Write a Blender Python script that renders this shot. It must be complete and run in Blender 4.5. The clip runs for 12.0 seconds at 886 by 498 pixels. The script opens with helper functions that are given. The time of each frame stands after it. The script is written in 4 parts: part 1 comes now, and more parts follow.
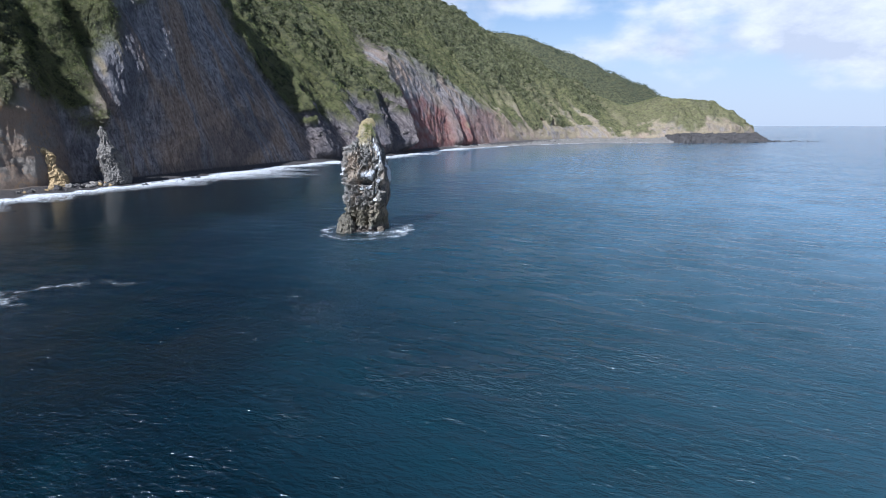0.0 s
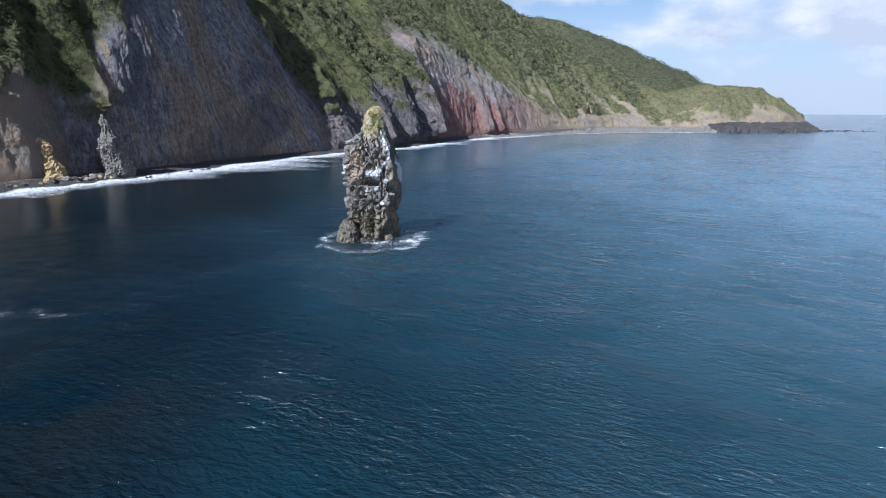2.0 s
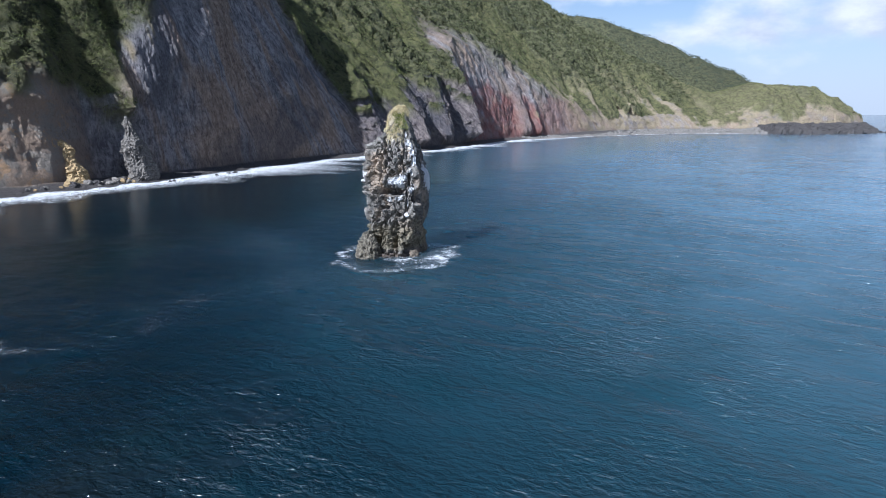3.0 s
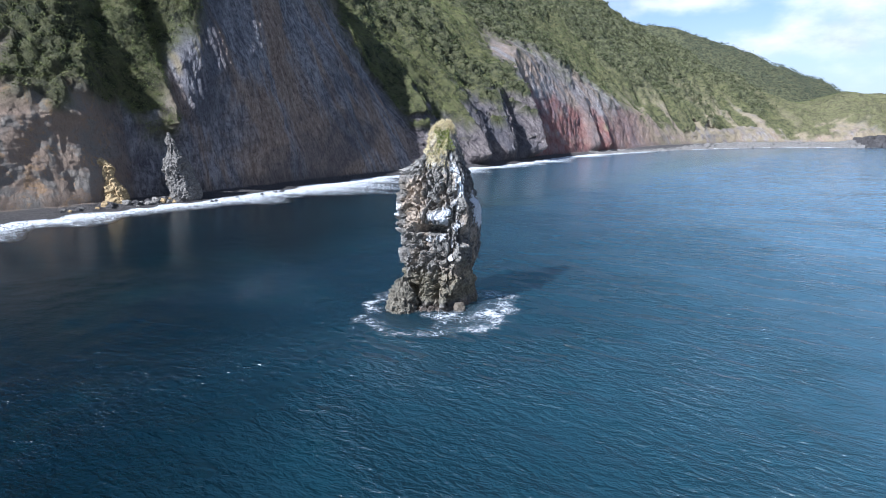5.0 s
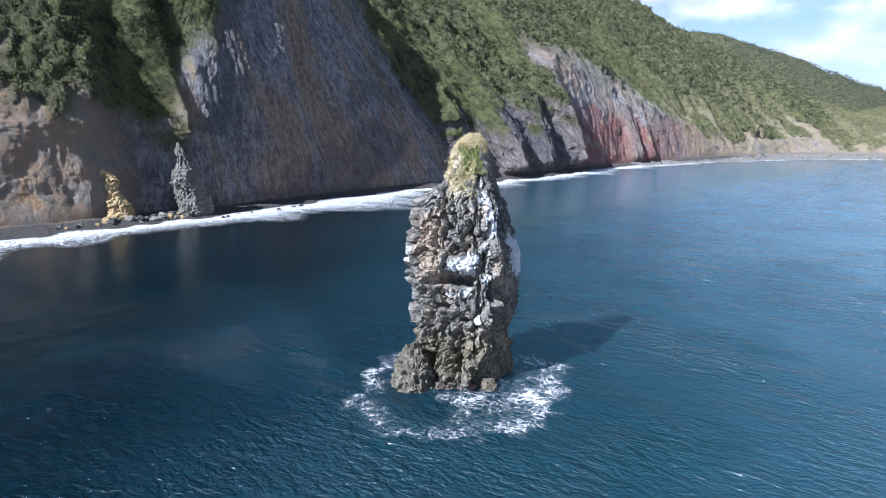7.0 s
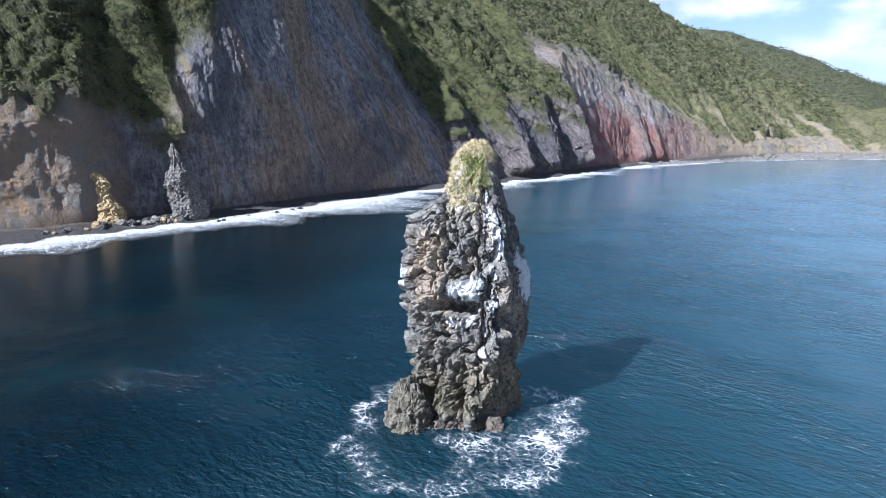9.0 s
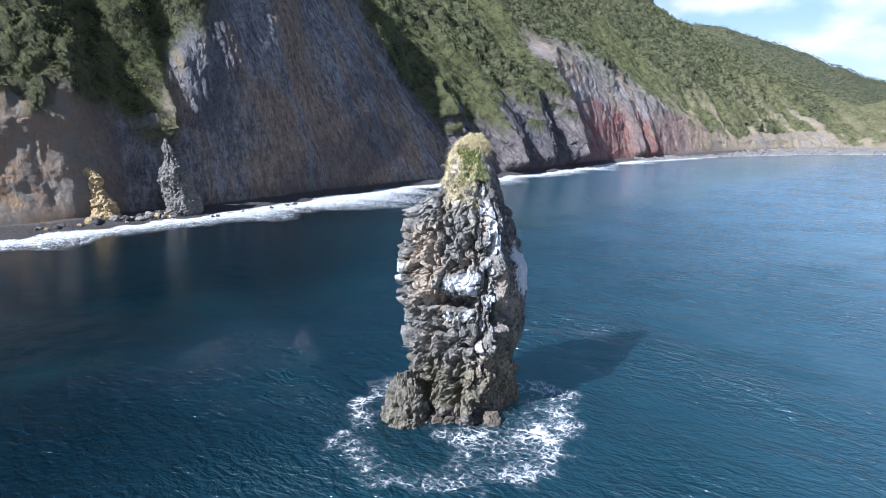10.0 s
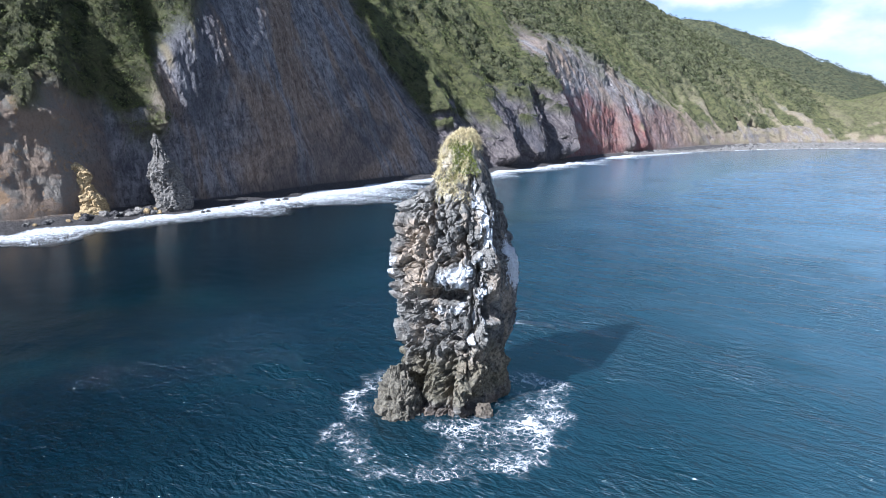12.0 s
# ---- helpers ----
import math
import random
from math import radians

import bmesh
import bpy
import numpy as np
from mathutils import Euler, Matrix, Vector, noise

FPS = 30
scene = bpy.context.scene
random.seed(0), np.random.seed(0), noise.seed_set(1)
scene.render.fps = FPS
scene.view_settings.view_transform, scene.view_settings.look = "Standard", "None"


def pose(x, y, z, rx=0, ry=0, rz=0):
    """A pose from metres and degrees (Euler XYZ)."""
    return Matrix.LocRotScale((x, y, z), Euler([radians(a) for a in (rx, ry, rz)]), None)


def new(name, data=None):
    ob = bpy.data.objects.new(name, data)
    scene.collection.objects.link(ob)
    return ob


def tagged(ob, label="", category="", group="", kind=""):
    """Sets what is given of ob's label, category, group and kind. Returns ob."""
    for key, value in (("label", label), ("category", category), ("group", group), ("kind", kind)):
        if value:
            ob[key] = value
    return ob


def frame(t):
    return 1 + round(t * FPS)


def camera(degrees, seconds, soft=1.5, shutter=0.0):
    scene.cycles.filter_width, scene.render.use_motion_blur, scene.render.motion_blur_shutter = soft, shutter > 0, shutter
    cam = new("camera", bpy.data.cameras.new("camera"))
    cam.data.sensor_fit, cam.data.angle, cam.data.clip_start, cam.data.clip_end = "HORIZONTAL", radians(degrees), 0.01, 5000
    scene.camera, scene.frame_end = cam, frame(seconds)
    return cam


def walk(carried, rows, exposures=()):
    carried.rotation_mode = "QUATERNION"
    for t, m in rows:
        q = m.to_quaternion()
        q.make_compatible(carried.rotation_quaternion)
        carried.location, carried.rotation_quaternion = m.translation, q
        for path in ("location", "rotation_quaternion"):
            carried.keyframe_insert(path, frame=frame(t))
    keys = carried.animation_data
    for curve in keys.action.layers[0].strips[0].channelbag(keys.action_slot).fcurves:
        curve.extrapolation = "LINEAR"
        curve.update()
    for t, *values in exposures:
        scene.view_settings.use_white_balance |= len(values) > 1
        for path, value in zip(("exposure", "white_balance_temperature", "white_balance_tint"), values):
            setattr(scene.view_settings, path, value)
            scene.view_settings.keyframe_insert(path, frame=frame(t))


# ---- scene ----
cam = camera(73.76, 12.0, soft=0.8)
PATH = [
    (0.0, pose(27.08, -153.06, 28.67, 78.00, -0.02, -0.00)),
    (0.5, pose(27.93, -148.08, 29.09, 77.58, -0.08, 0.20)),
    (1.0, pose(28.64, -141.23, 29.14, 77.26, -0.23, 0.67)),
    (1.5, pose(29.31, -134.36, 29.06, 77.03, -0.26, 1.70)),
    (2.0, pose(29.61, -127.21, 29.05, 76.86, -0.12, 3.05)),
    (2.5, pose(29.59, -118.70, 28.70, 76.89, -0.05, 4.63)),
    (3.0, pose(29.29, -110.64, 28.56, 77.01, 0.07, 6.50)),
    (3.5, pose(28.57, -102.00, 28.34, 77.27, 0.06, 8.32)),
    (5.5, pose(26.75, -79.24, 29.27, 78.55, 0.40, 13.42)),
    (6.0, pose(25.44, -73.39, 29.50, 78.72, 0.24, 14.07)),
    (6.5, pose(24.03, -66.16, 29.58, 78.94, 0.17, 15.04)),
    (7.0, pose(23.03, -60.05, 29.87, 79.08, 0.16, 15.91)),
    (9.0, pose(21.16, -51.64, 30.69, 78.93, 0.14, 16.38)),
    (9.5, pose(20.96, -51.55, 30.52, 78.73, 0.15, 16.11)),
    (10.0, pose(20.92, -51.54, 30.51, 78.51, 0.17, 15.86)),
    (10.5, pose(20.89, -51.75, 30.51, 78.33, 0.17, 15.61)),
    (11.0, pose(20.95, -51.99, 30.53, 78.17, 0.16, 15.37)),
    (11.5, pose(20.96, -52.07, 30.53, 78.02, 0.17, 15.14)),
    (12.0, pose(20.96, -52.06, 30.49, 78.02, 0.21, 14.97)),
]
walk(cam, PATH, [(0.0, 1.07, 5450, 12), (2.0, 1.02, 5450, 12), (5.5, 1.42, 5420, 12), (7.0, 1.45, 5420, 12), (12.0, 1.5, 5420, 12)])

# ---- light ----
SUN_TO = Vector((-0.52, -0.854, 0.82)).normalized()      # towards the sun
sun = new("sun", bpy.data.lights.new("sun", "SUN"))
sun.data.energy, sun.data.angle, sun.data.color = 5.0, radians(0.6), (1.0, 0.965, 0.91)
sun.rotation_euler = SUN_TO.to_track_quat("Z", "Y").to_euler()

world = bpy.data.worlds.new("sky")
scene.world = world
world.use_nodes = True


def build_sky(w):
    nt = w.node_tree
    nt.nodes.clear()
    N, L = nt.nodes.new, nt.links.new
    out, bg = N("ShaderNodeOutputWorld"), N("ShaderNodeBackground")
    sky = N("ShaderNodeTexSky")
    sky.sky_type, sky.sun_disc = "NISHITA", False
    sky.sun_elevation = math.asin(SUN_TO.z)
    sky.sun_rotation = math.atan2(SUN_TO.x, SUN_TO.y)
    sky.air_density, sky.dust_density, sky.ozone_density = 1.0, 0.4, 2.5
    tc, mp = N("ShaderNodeTexCoord"), N("ShaderNodeMapping")
    mp.inputs["Scale"].default_value = (3.0, 3.0, 6.0)
    mp.inputs["Location"].default_value = (0.35, 0.1, 0.2)
    nz = N("ShaderNodeTexNoise")
    nz.inputs["Scale"].default_value, nz.inputs["Detail"].default_value, nz.inputs["Roughness"].default_value = 1.5, 7.0, 0.5
    ramp = N("ShaderNodeMapRange")
    ramp.interpolation_type = "SMOOTHSTEP"
    ramp.inputs["From Min"].default_value, ramp.inputs["From Max"].default_value = 0.44, 0.60
    # below the horizon only deep water
    under = N("ShaderNodeMapRange")
    under.inputs["From Min"].default_value, under.inputs["From Max"].default_value = -0.05, -0.005
    under.inputs["To Min"].default_value, under.inputs["To Max"].default_value = 1.0, 0.0
    deep = N("ShaderNodeMix")
    deep.data_type = "RGBA"
    deep.inputs["B"].default_value = (0.12, 0.5, 0.85, 1)
    mix = N("ShaderNodeMix")
    mix.data_type = "RGBA"
    puff = N("ShaderNodeTexNoise")
    puff.inputs["Scale"].default_value, puff.inputs["Detail"].default_value, puff.inputs["Roughness"].default_value = 3.1, 6.0, 0.6
    L(mp.outputs["Vector"], puff.inputs["Vector"])
    body = N("ShaderNodeMapRange")
    body.inputs["From Min"].default_value, body.inputs["From Max"].default_value = 0.38, 0.6
    L(puff.outputs["Fac"], body.inputs["Value"])
    cloud = N("ShaderNodeMix")
    cloud.data_type = "RGBA"
    cloud.inputs["A"].default_value, cloud.inputs["B"].default_value = (6.5, 6.8, 7.4, 1), (9.0, 9.0, 9.1, 1)
    L(body.outputs["Result"], cloud.inputs["Factor"])
    L(cloud.outputs["Result"], mix.inputs["B"])
    # pale haze towards the horizon, more cloud over the open sea
    sep = N("ShaderNodeSeparateXYZ")
    L(tc.outputs["Generated"], sep.inputs["Vector"])
    low = N("ShaderNodeMapRange")
    low.interpolation_type = "SMOOTHSTEP"
    low.inputs["From Min"].default_value, low.inputs["From Max"].default_value = 0.0, 0.26
    low.inputs["To Min"].default_value, low.inputs["To Max"].default_value = 0.9, 0.0
    L(sep.outputs["Z"], low.inputs["Value"])
    haze = N("ShaderNodeMix")
    haze.data_type = "RGBA"
    haze.inputs["B"].default_value = (6.1, 6.8, 7.8, 1)
    L(low.outputs["Result"], haze.inputs["Factor"])
    L(sky.outputs["Color"], haze.inputs["A"])
    over = N("ShaderNodeMapRange")
    over.inputs["From Min"].default_value, over.inputs["From Max"].default_value = 0.14, 0.34
    over.inputs["To Min"].default_value, over.inputs["To Max"].default_value = -0.10, 0.075
    L(sep.outputs["X"], over.inputs["Value"])
    rise = N("ShaderNodeMapRange")
    rise.inputs["From Min"].default_value, rise.inputs["From Max"].default_value = 0.04, 0.11
    rise.inputs["To Min"].default_value, rise.inputs["To Max"].default_value = -0.14, 0.03
    L(sep.outputs["Z"], rise.inputs["Value"])
    # the banks thin out towards the zenith
    thin = N("ShaderNodeMapRange")
    thin.inputs["From Min"].default_value, thin.inputs["From Max"].default_value = 0.25, 0.5
    thin.inputs["To Min"].default_value, thin.inputs["To Max"].default_value = 0.0, -0.2
    L(sep.outputs["Z"], thin.inputs["Value"])
    sum0, sum1, sum2 = N("ShaderNodeMath"), N("ShaderNodeMath"), N("ShaderNodeMath")
    L(over.outputs["Result"], sum0.inputs[0])
    L(thin.outputs["Result"], sum0.inputs[1])
    L(sum0.outputs[0], sum1.inputs[0])
    L(rise.outputs["Result"], sum1.inputs[1])
    L(sum1.outputs[0], sum2.inputs[0])
    L(nz.outputs["Fac"], sum2.inputs[1])
    L(tc.outputs["Generated"], mp.inputs["Vector"])
    L(mp.outputs["Vector"], nz.inputs["Vector"])
    L(sum2.outputs[0], ramp.inputs["Value"])
    L(ramp.outputs["Result"], mix.inputs["Factor"])
    L(haze.outputs["Result"], mix.inputs["A"])
    L(sep.outputs["Z"], under.inputs["Value"])
    L(under.outputs["Result"], deep.inputs["Factor"])
    L(mix.outputs["Result"], deep.inputs["A"])
    L(deep.outputs["Result"], bg.inputs["Color"])
    bg.inputs["Strength"].default_value = 0.05
    L(bg.outputs["Background"], out.inputs["Surface"])


build_sky(world)


# ---- noise in numpy ----
def hash3(i, j, k, seed):
    h = (i * 374761393 + j * 668265263 + k * 2147483647 + seed * 1274126177) & 0xFFFFFFFF
    h = ((h ^ (h >> 13)) * 1274126177) & 0xFFFFFFFF
    h = ((h ^ (h >> 16)) * 2246822519) & 0xFFFFFFFF
    return ((h ^ (h >> 15)) & 0xFFFFFF) / float(0xFFFFFF)


def vnoise(p, seed=0):
    """Smooth value noise, -1 to 1, at rows of 3D points."""
    p = np.asarray(p, float)
    c = np.floor(p).astype(np.int64)
    w = p - c
    w = w * w * w * (w * (w * 6 - 15) + 10)
    out = 0
    for a in (0, 1):
        for b in (0, 1):
            for d in (0, 1):
                f = (w[:, 0] if a else 1 - w[:, 0]) * (w[:, 1] if b else 1 - w[:, 1]) * (w[:, 2] if d else 1 - w[:, 2])
                out = out + f * hash3(c[:, 0] + a, c[:, 1] + b, c[:, 2] + d, seed)
    return out * 2 - 1


def fbm(p, octaves=4, seed=0, gain=0.5):
    out, amp, p = 0, 1.0, np.asarray(p, float)
    for o in range(octaves):
        out = out + amp * vnoise(p * 2.03**o + 7.7 * o, seed + o)
        amp *= gain
    return out


def cells(p, seed=0):
    """Distance to the nearest and the second nearest scattered point, and the nearest one's random value."""
    p = np.asarray(p, float)
    c = np.floor(p).astype(np.int64)
    n = len(p)
    f1, f2, val = np.full(n, 9.0), np.full(n, 9.0), np.zeros(n)
    for a in (-1, 0, 1):
        for b in (-1, 0, 1):
            for d in (-1, 0, 1):
                i, j, k = c[:, 0] + a, c[:, 1] + b, c[:, 2] + d
                q = np.stack([i + hash3(i, j, k, seed + 1), j + hash3(i, j, k, seed + 2), k + hash3(i, j, k, seed + 3)], 1)
                r = np.sqrt(((q - p) ** 2).sum(1))
                near = r < f1
                f2 = np.where(near, f1, np.minimum(f2, r))
                val = np.where(near, hash3(i, j, k, seed + 4), val)
                f1 = np.where(near, r, f1)
    return f1, f2, val


def facets(p, seed=0, tilt=0.7):
    """Blocks: each scattered point owns a tilted plane. The height on it, and the distance to its edge."""
    p = np.asarray(p, float)
    c = np.floor(p).astype(np.int64)
    f1, f2 = np.full(len(p), 9.0), np.full(len(p), 9.0)
    high = np.zeros(len(p))
    for a in (-1, 0, 1):
        for b in (-1, 0, 1):
            for d in (-1, 0, 1):
                i, j, k = c[:, 0] + a, c[:, 1] + b, c[:, 2] + d
                off = np.stack([i + hash3(i, j, k, seed + 1), j + hash3(i, j, k, seed + 2), k + hash3(i, j, k, seed + 3)], 1) - p
                r = np.sqrt((off**2).sum(1))
                near = r < f1
                f2 = np.where(near, f1, np.minimum(f2, r))
                h = hash3(i, j, k, seed + 4) - 0.5
                for axis in range(3):
                    h = h + tilt * (hash3(i, j, k, seed + 5 + axis) - 0.5) * off[:, axis] * 2
                high = np.where(near, h, high)
                f1 = np.where(near, r, f1)
    return high, f2 - f1


def smooth(a, b, x):
    t = np.clip((x - a) / (b - a), 0, 1)
    return t * t * (3 - 2 * t)


# ---- meshes ----
def mesh_of(name, verts, faces, mats, attrs=None, shade=True):
    me = bpy.data.meshes.new(name)
    verts, faces = np.asarray(verts, np.float32), np.asarray(faces, np.int32)
    k = faces.shape[1]
    me.vertices.add(len(verts))
    me.vertices.foreach_set("co", verts.ravel())
    me.loops.add(faces.size)
    me.loops.foreach_set("vertex_index", faces.ravel())
    me.polygons.add(len(faces))
    me.polygons.foreach_set("loop_start", np.arange(0, faces.size, k, dtype=np.int32))
    me.polygons.foreach_set("use_smooth", np.full(len(faces), shade))
    for m in mats:
        me.materials.append(m)
    for key, value in (attrs or {}).items():
        me.attributes.new(key, "FLOAT", "POINT").data.foreach_set("value", np.asarray(value, np.float32))
    me.update(calc_edges=True)
    return me


def grid_faces(nu, nv, closed=False):
    """Quads of a grid with nu rows of nv points; closed: each row is a ring."""
    i, j = np.meshgrid(np.arange(nu - 1), np.arange(nv if closed else nv - 1), indexing="ij")
    a, b = i * nv + j, i * nv + (j + 1) % nv
    return np.stack([a, b, b + nv, a + nv], -1).reshape(-1, 4)


def part(name, me, parent=None, label="", at=(0, 0, 0)):
    ob = new(name, me)
    ob.location = at
    if parent:
        ob.parent = parent
    return tagged(ob, label)


# ---- materials ----
class Nodes:
    """Short hand for building one material's nodes."""

    def __init__(self, name):
        self.mat = bpy.data.materials.new(name)
        self.mat.use_nodes = True
        self.t = self.mat.node_tree
        self.bsdf = self.t.nodes["Principled BSDF"]
        self.out = self.t.nodes["Material Output"]

    def put(self, socket, value):
        if hasattr(value, "is_linked"):
            self.t.links.new(value, socket)
        elif isinstance(value, (tuple, list)) and len(value) == 3 and socket.type == "RGBA":
            socket.default_value = (*value, 1)
        else:
            socket.default_value = value

    def node(self, kind, out=0, **inputs):
        n = self.t.nodes.new(kind)
        for key, value in inputs.items():
            if key in n.inputs:
                self.put(n.inputs[key], value)
        return n, n.outputs[out]

    def where(self, scale=(1, 1, 1), turn=(0, 0, 0)):
        g = self.t.nodes.new("ShaderNodeNewGeometry")
        m = self.t.nodes.new("ShaderNodeMapping")
        m.inputs["Scale"].default_value, m.inputs["Rotation"].default_value = scale, turn
        self.t.links.new(g.outputs["Position"], m.inputs["Vector"])
        return m.outputs["Vector"]

    def drawn(self, long, bearing):
        """Places drawn out so that what is laid on them runs along the bearing, in degrees from +x."""
        v = self.where((long, 1, 1), (0, 0, radians(bearing)))
        v.node.vector_type = "TEXTURE"
        return v

    def noise(self, vec, scale, detail=4.0, rough=0.55, warp=0.0):
        n, o = self.node("ShaderNodeTexNoise", Vector=vec, Scale=scale, Detail=detail, Roughness=rough, Distortion=warp)
        return o

    def attr(self, name):
        n = self.t.nodes.new("ShaderNodeAttribute")
        n.attribute_name = name
        return n.outputs["Fac"]

    def span(self, x, a, b, c=0.0, d=1.0, soft=True):
        n = self.t.nodes.new("ShaderNodeMapRange")
        n.interpolation_type = "SMOOTHSTEP" if soft else "LINEAR"
        self.put(n.inputs["Value"], x)
        for k, v in zip(("From Min", "From Max", "To Min", "To Max"), (a, b, c, d)):
            n.inputs[k].default_value = v
        return n.outputs["Result"]

    def math(self, op, a, b=0.0):
        n = self.t.nodes.new("ShaderNodeMath")
        n.operation = op
        self.put(n.inputs[0], a)
        self.put(n.inputs[1], b)
        return n.outputs[0]

    def mix(self, fac, a, b, blend="MIX"):
        n = self.t.nodes.new("ShaderNodeMix")
        n.data_type, n.blend_type = "RGBA", blend
        self.put(n.inputs["Factor"], fac)
        self.put(n.inputs["A"], a)
        self.put(n.inputs["B"], b)
        return n.outputs["Result"]

    def bump(self, height, strength, distance, normal=None):
        n, o = self.node("ShaderNodeBump", Height=height, Strength=strength, Distance=distance)
        if normal is not None:
            self.t.links.new(normal, n.inputs["Normal"])
        return o

    def done(self, colour, rough=0.9, normal=None, spec=0.3):
        self.put(self.bsdf.inputs["Base Color"], colour)
        self.put(self.bsdf.inputs["Roughness"], rough)
        self.put(self.bsdf.inputs["Specular IOR Level"], spec)
        if normal is not None:
            self.t.links.new(normal, self.bsdf.inputs["Normal"])
        return self.mat


def sea_material():
    """Deep water: daylight scattered back by the water below, under ridged ripples that mirror the sky."""
    m = Nodes("sea_water")
    p = m.where()
    q, r = m.drawn(2.0, -28), m.drawn(1.8, -10)
    swell = m.noise(q, 0.2, 2.0, 0.5)
    crest1 = m.noise(q, 0.9, 3.0, 0.5, 0.5)
    crest2 = m.noise(r, 2.1, 3.0, 0.5, 0.5)
    fine = m.noise(r, 3.2, 3.0, 0.6, 0.3)
    sx = m.t.nodes.new("ShaderNodeSeparateXYZ")
    m.t.links.new(p, sx.inputs["Vector"])
    # calm in the lee of the cliffs, patches of wind outside it
    gust = m.noise(p, 0.03, 3.0, 0.6)
    off = m.math("ADD", m.math("ADD", sx.outputs["X"], m.math("MULTIPLY", sx.outputs["Y"], -0.5)), m.math("MULTIPLY", m.math("SUBTRACT", gust, 0.5), 60.0))
    calm = m.math("MULTIPLY", m.span(off, -85.0, -25.0, 0.1, 1.0), m.span(gust, 0.32, 0.68, 0.55, 1.35))
    crest1, crest2 = m.math("MULTIPLY", crest1, calm), m.math("MULTIPLY", crest2, calm)
    swell, fine = m.math("MULTIPLY", swell, calm), m.math("MULTIPLY", fine, calm)
    n1 = m.bump(swell, 1.0, 0.5)
    n2 = m.bump(crest1, 1.0, 0.6, n1)
    n3 = m.bump(crest2, 1.0, 0.33, n2)
    n4 = m.bump(fine, 1.0, 0.04, n3)
    gap = m.t.nodes.new("ShaderNodeVectorMath")
    gap.operation = "DISTANCE"
    m.t.links.new(p, gap.inputs[0])
    gap.inputs[1].default_value = (10, -20, 0)
    patch = m.noise(p, 0.022, 3.0, 0.5)
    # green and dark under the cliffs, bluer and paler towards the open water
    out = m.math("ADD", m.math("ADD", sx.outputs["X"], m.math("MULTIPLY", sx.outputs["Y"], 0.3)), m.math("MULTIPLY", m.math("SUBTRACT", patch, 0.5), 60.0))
    # dark side and pale far side also stand in for mirrored cliff and sky
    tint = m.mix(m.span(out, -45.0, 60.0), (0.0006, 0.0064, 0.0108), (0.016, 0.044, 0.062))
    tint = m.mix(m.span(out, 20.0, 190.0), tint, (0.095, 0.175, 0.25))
    tint = m.mix(m.span(m.noise(p, 0.05, 3.0, 0.55), 0.5, 0.7, 0.0, 0.3), tint, (0.0015, 0.022, 0.03))
    tint = m.mix(m.math("MULTIPLY", m.attr("shoal"), 0.75), tint, (0.008, 0.009, 0.009))
    # murky body: half of its light scattered near the surface, half welling up from deep down; a mirroring film on top
    body = m.bump(m.math("ADD", m.math("MULTIPLY", crest1, 0.8), m.math("ADD", m.math("MULTIPLY", crest2, 0.4), m.math("MULTIPLY", swell, 0.8))), 1.0, 1.6)
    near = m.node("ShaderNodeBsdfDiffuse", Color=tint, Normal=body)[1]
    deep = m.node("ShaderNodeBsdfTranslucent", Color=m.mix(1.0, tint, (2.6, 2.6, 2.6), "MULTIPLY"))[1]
    film = m.node("ShaderNodeBsdfGlossy", Roughness=m.span(gap.outputs["Value"], 60.0, 480.0, 0.15, 0.14), Normal=n4)[1]
    both, top = m.t.nodes.new("ShaderNodeMixShader"), m.t.nodes.new("ShaderNodeMixShader")
    both.inputs[0].default_value = 0.5
    m.t.links.new(near, both.inputs[1])
    m.t.links.new(deep, both.inputs[2])
    m.t.links.new(m.node("ShaderNodeFresnel", IOR=1.333, Normal=n1)[1], top.inputs[0])
    m.t.links.new(both.outputs[0], top.inputs[1])
    m.t.links.new(film, top.inputs[2])
    m.t.links.new(top.outputs[0], m.out.inputs["Surface"])
    m.t.nodes.remove(m.bsdf)
    return m.mat


def seabed_material():
    m = Nodes("deep_sea_bed")
    c = m.mix(m.span(m.noise(m.where(), 0.05, 4.0, 0.6), 0.35, 0.65), (0.25, 0.32, 0.34), (0.36, 0.44, 0.45))
    return m.done(c, 0.95, None, 0.1)


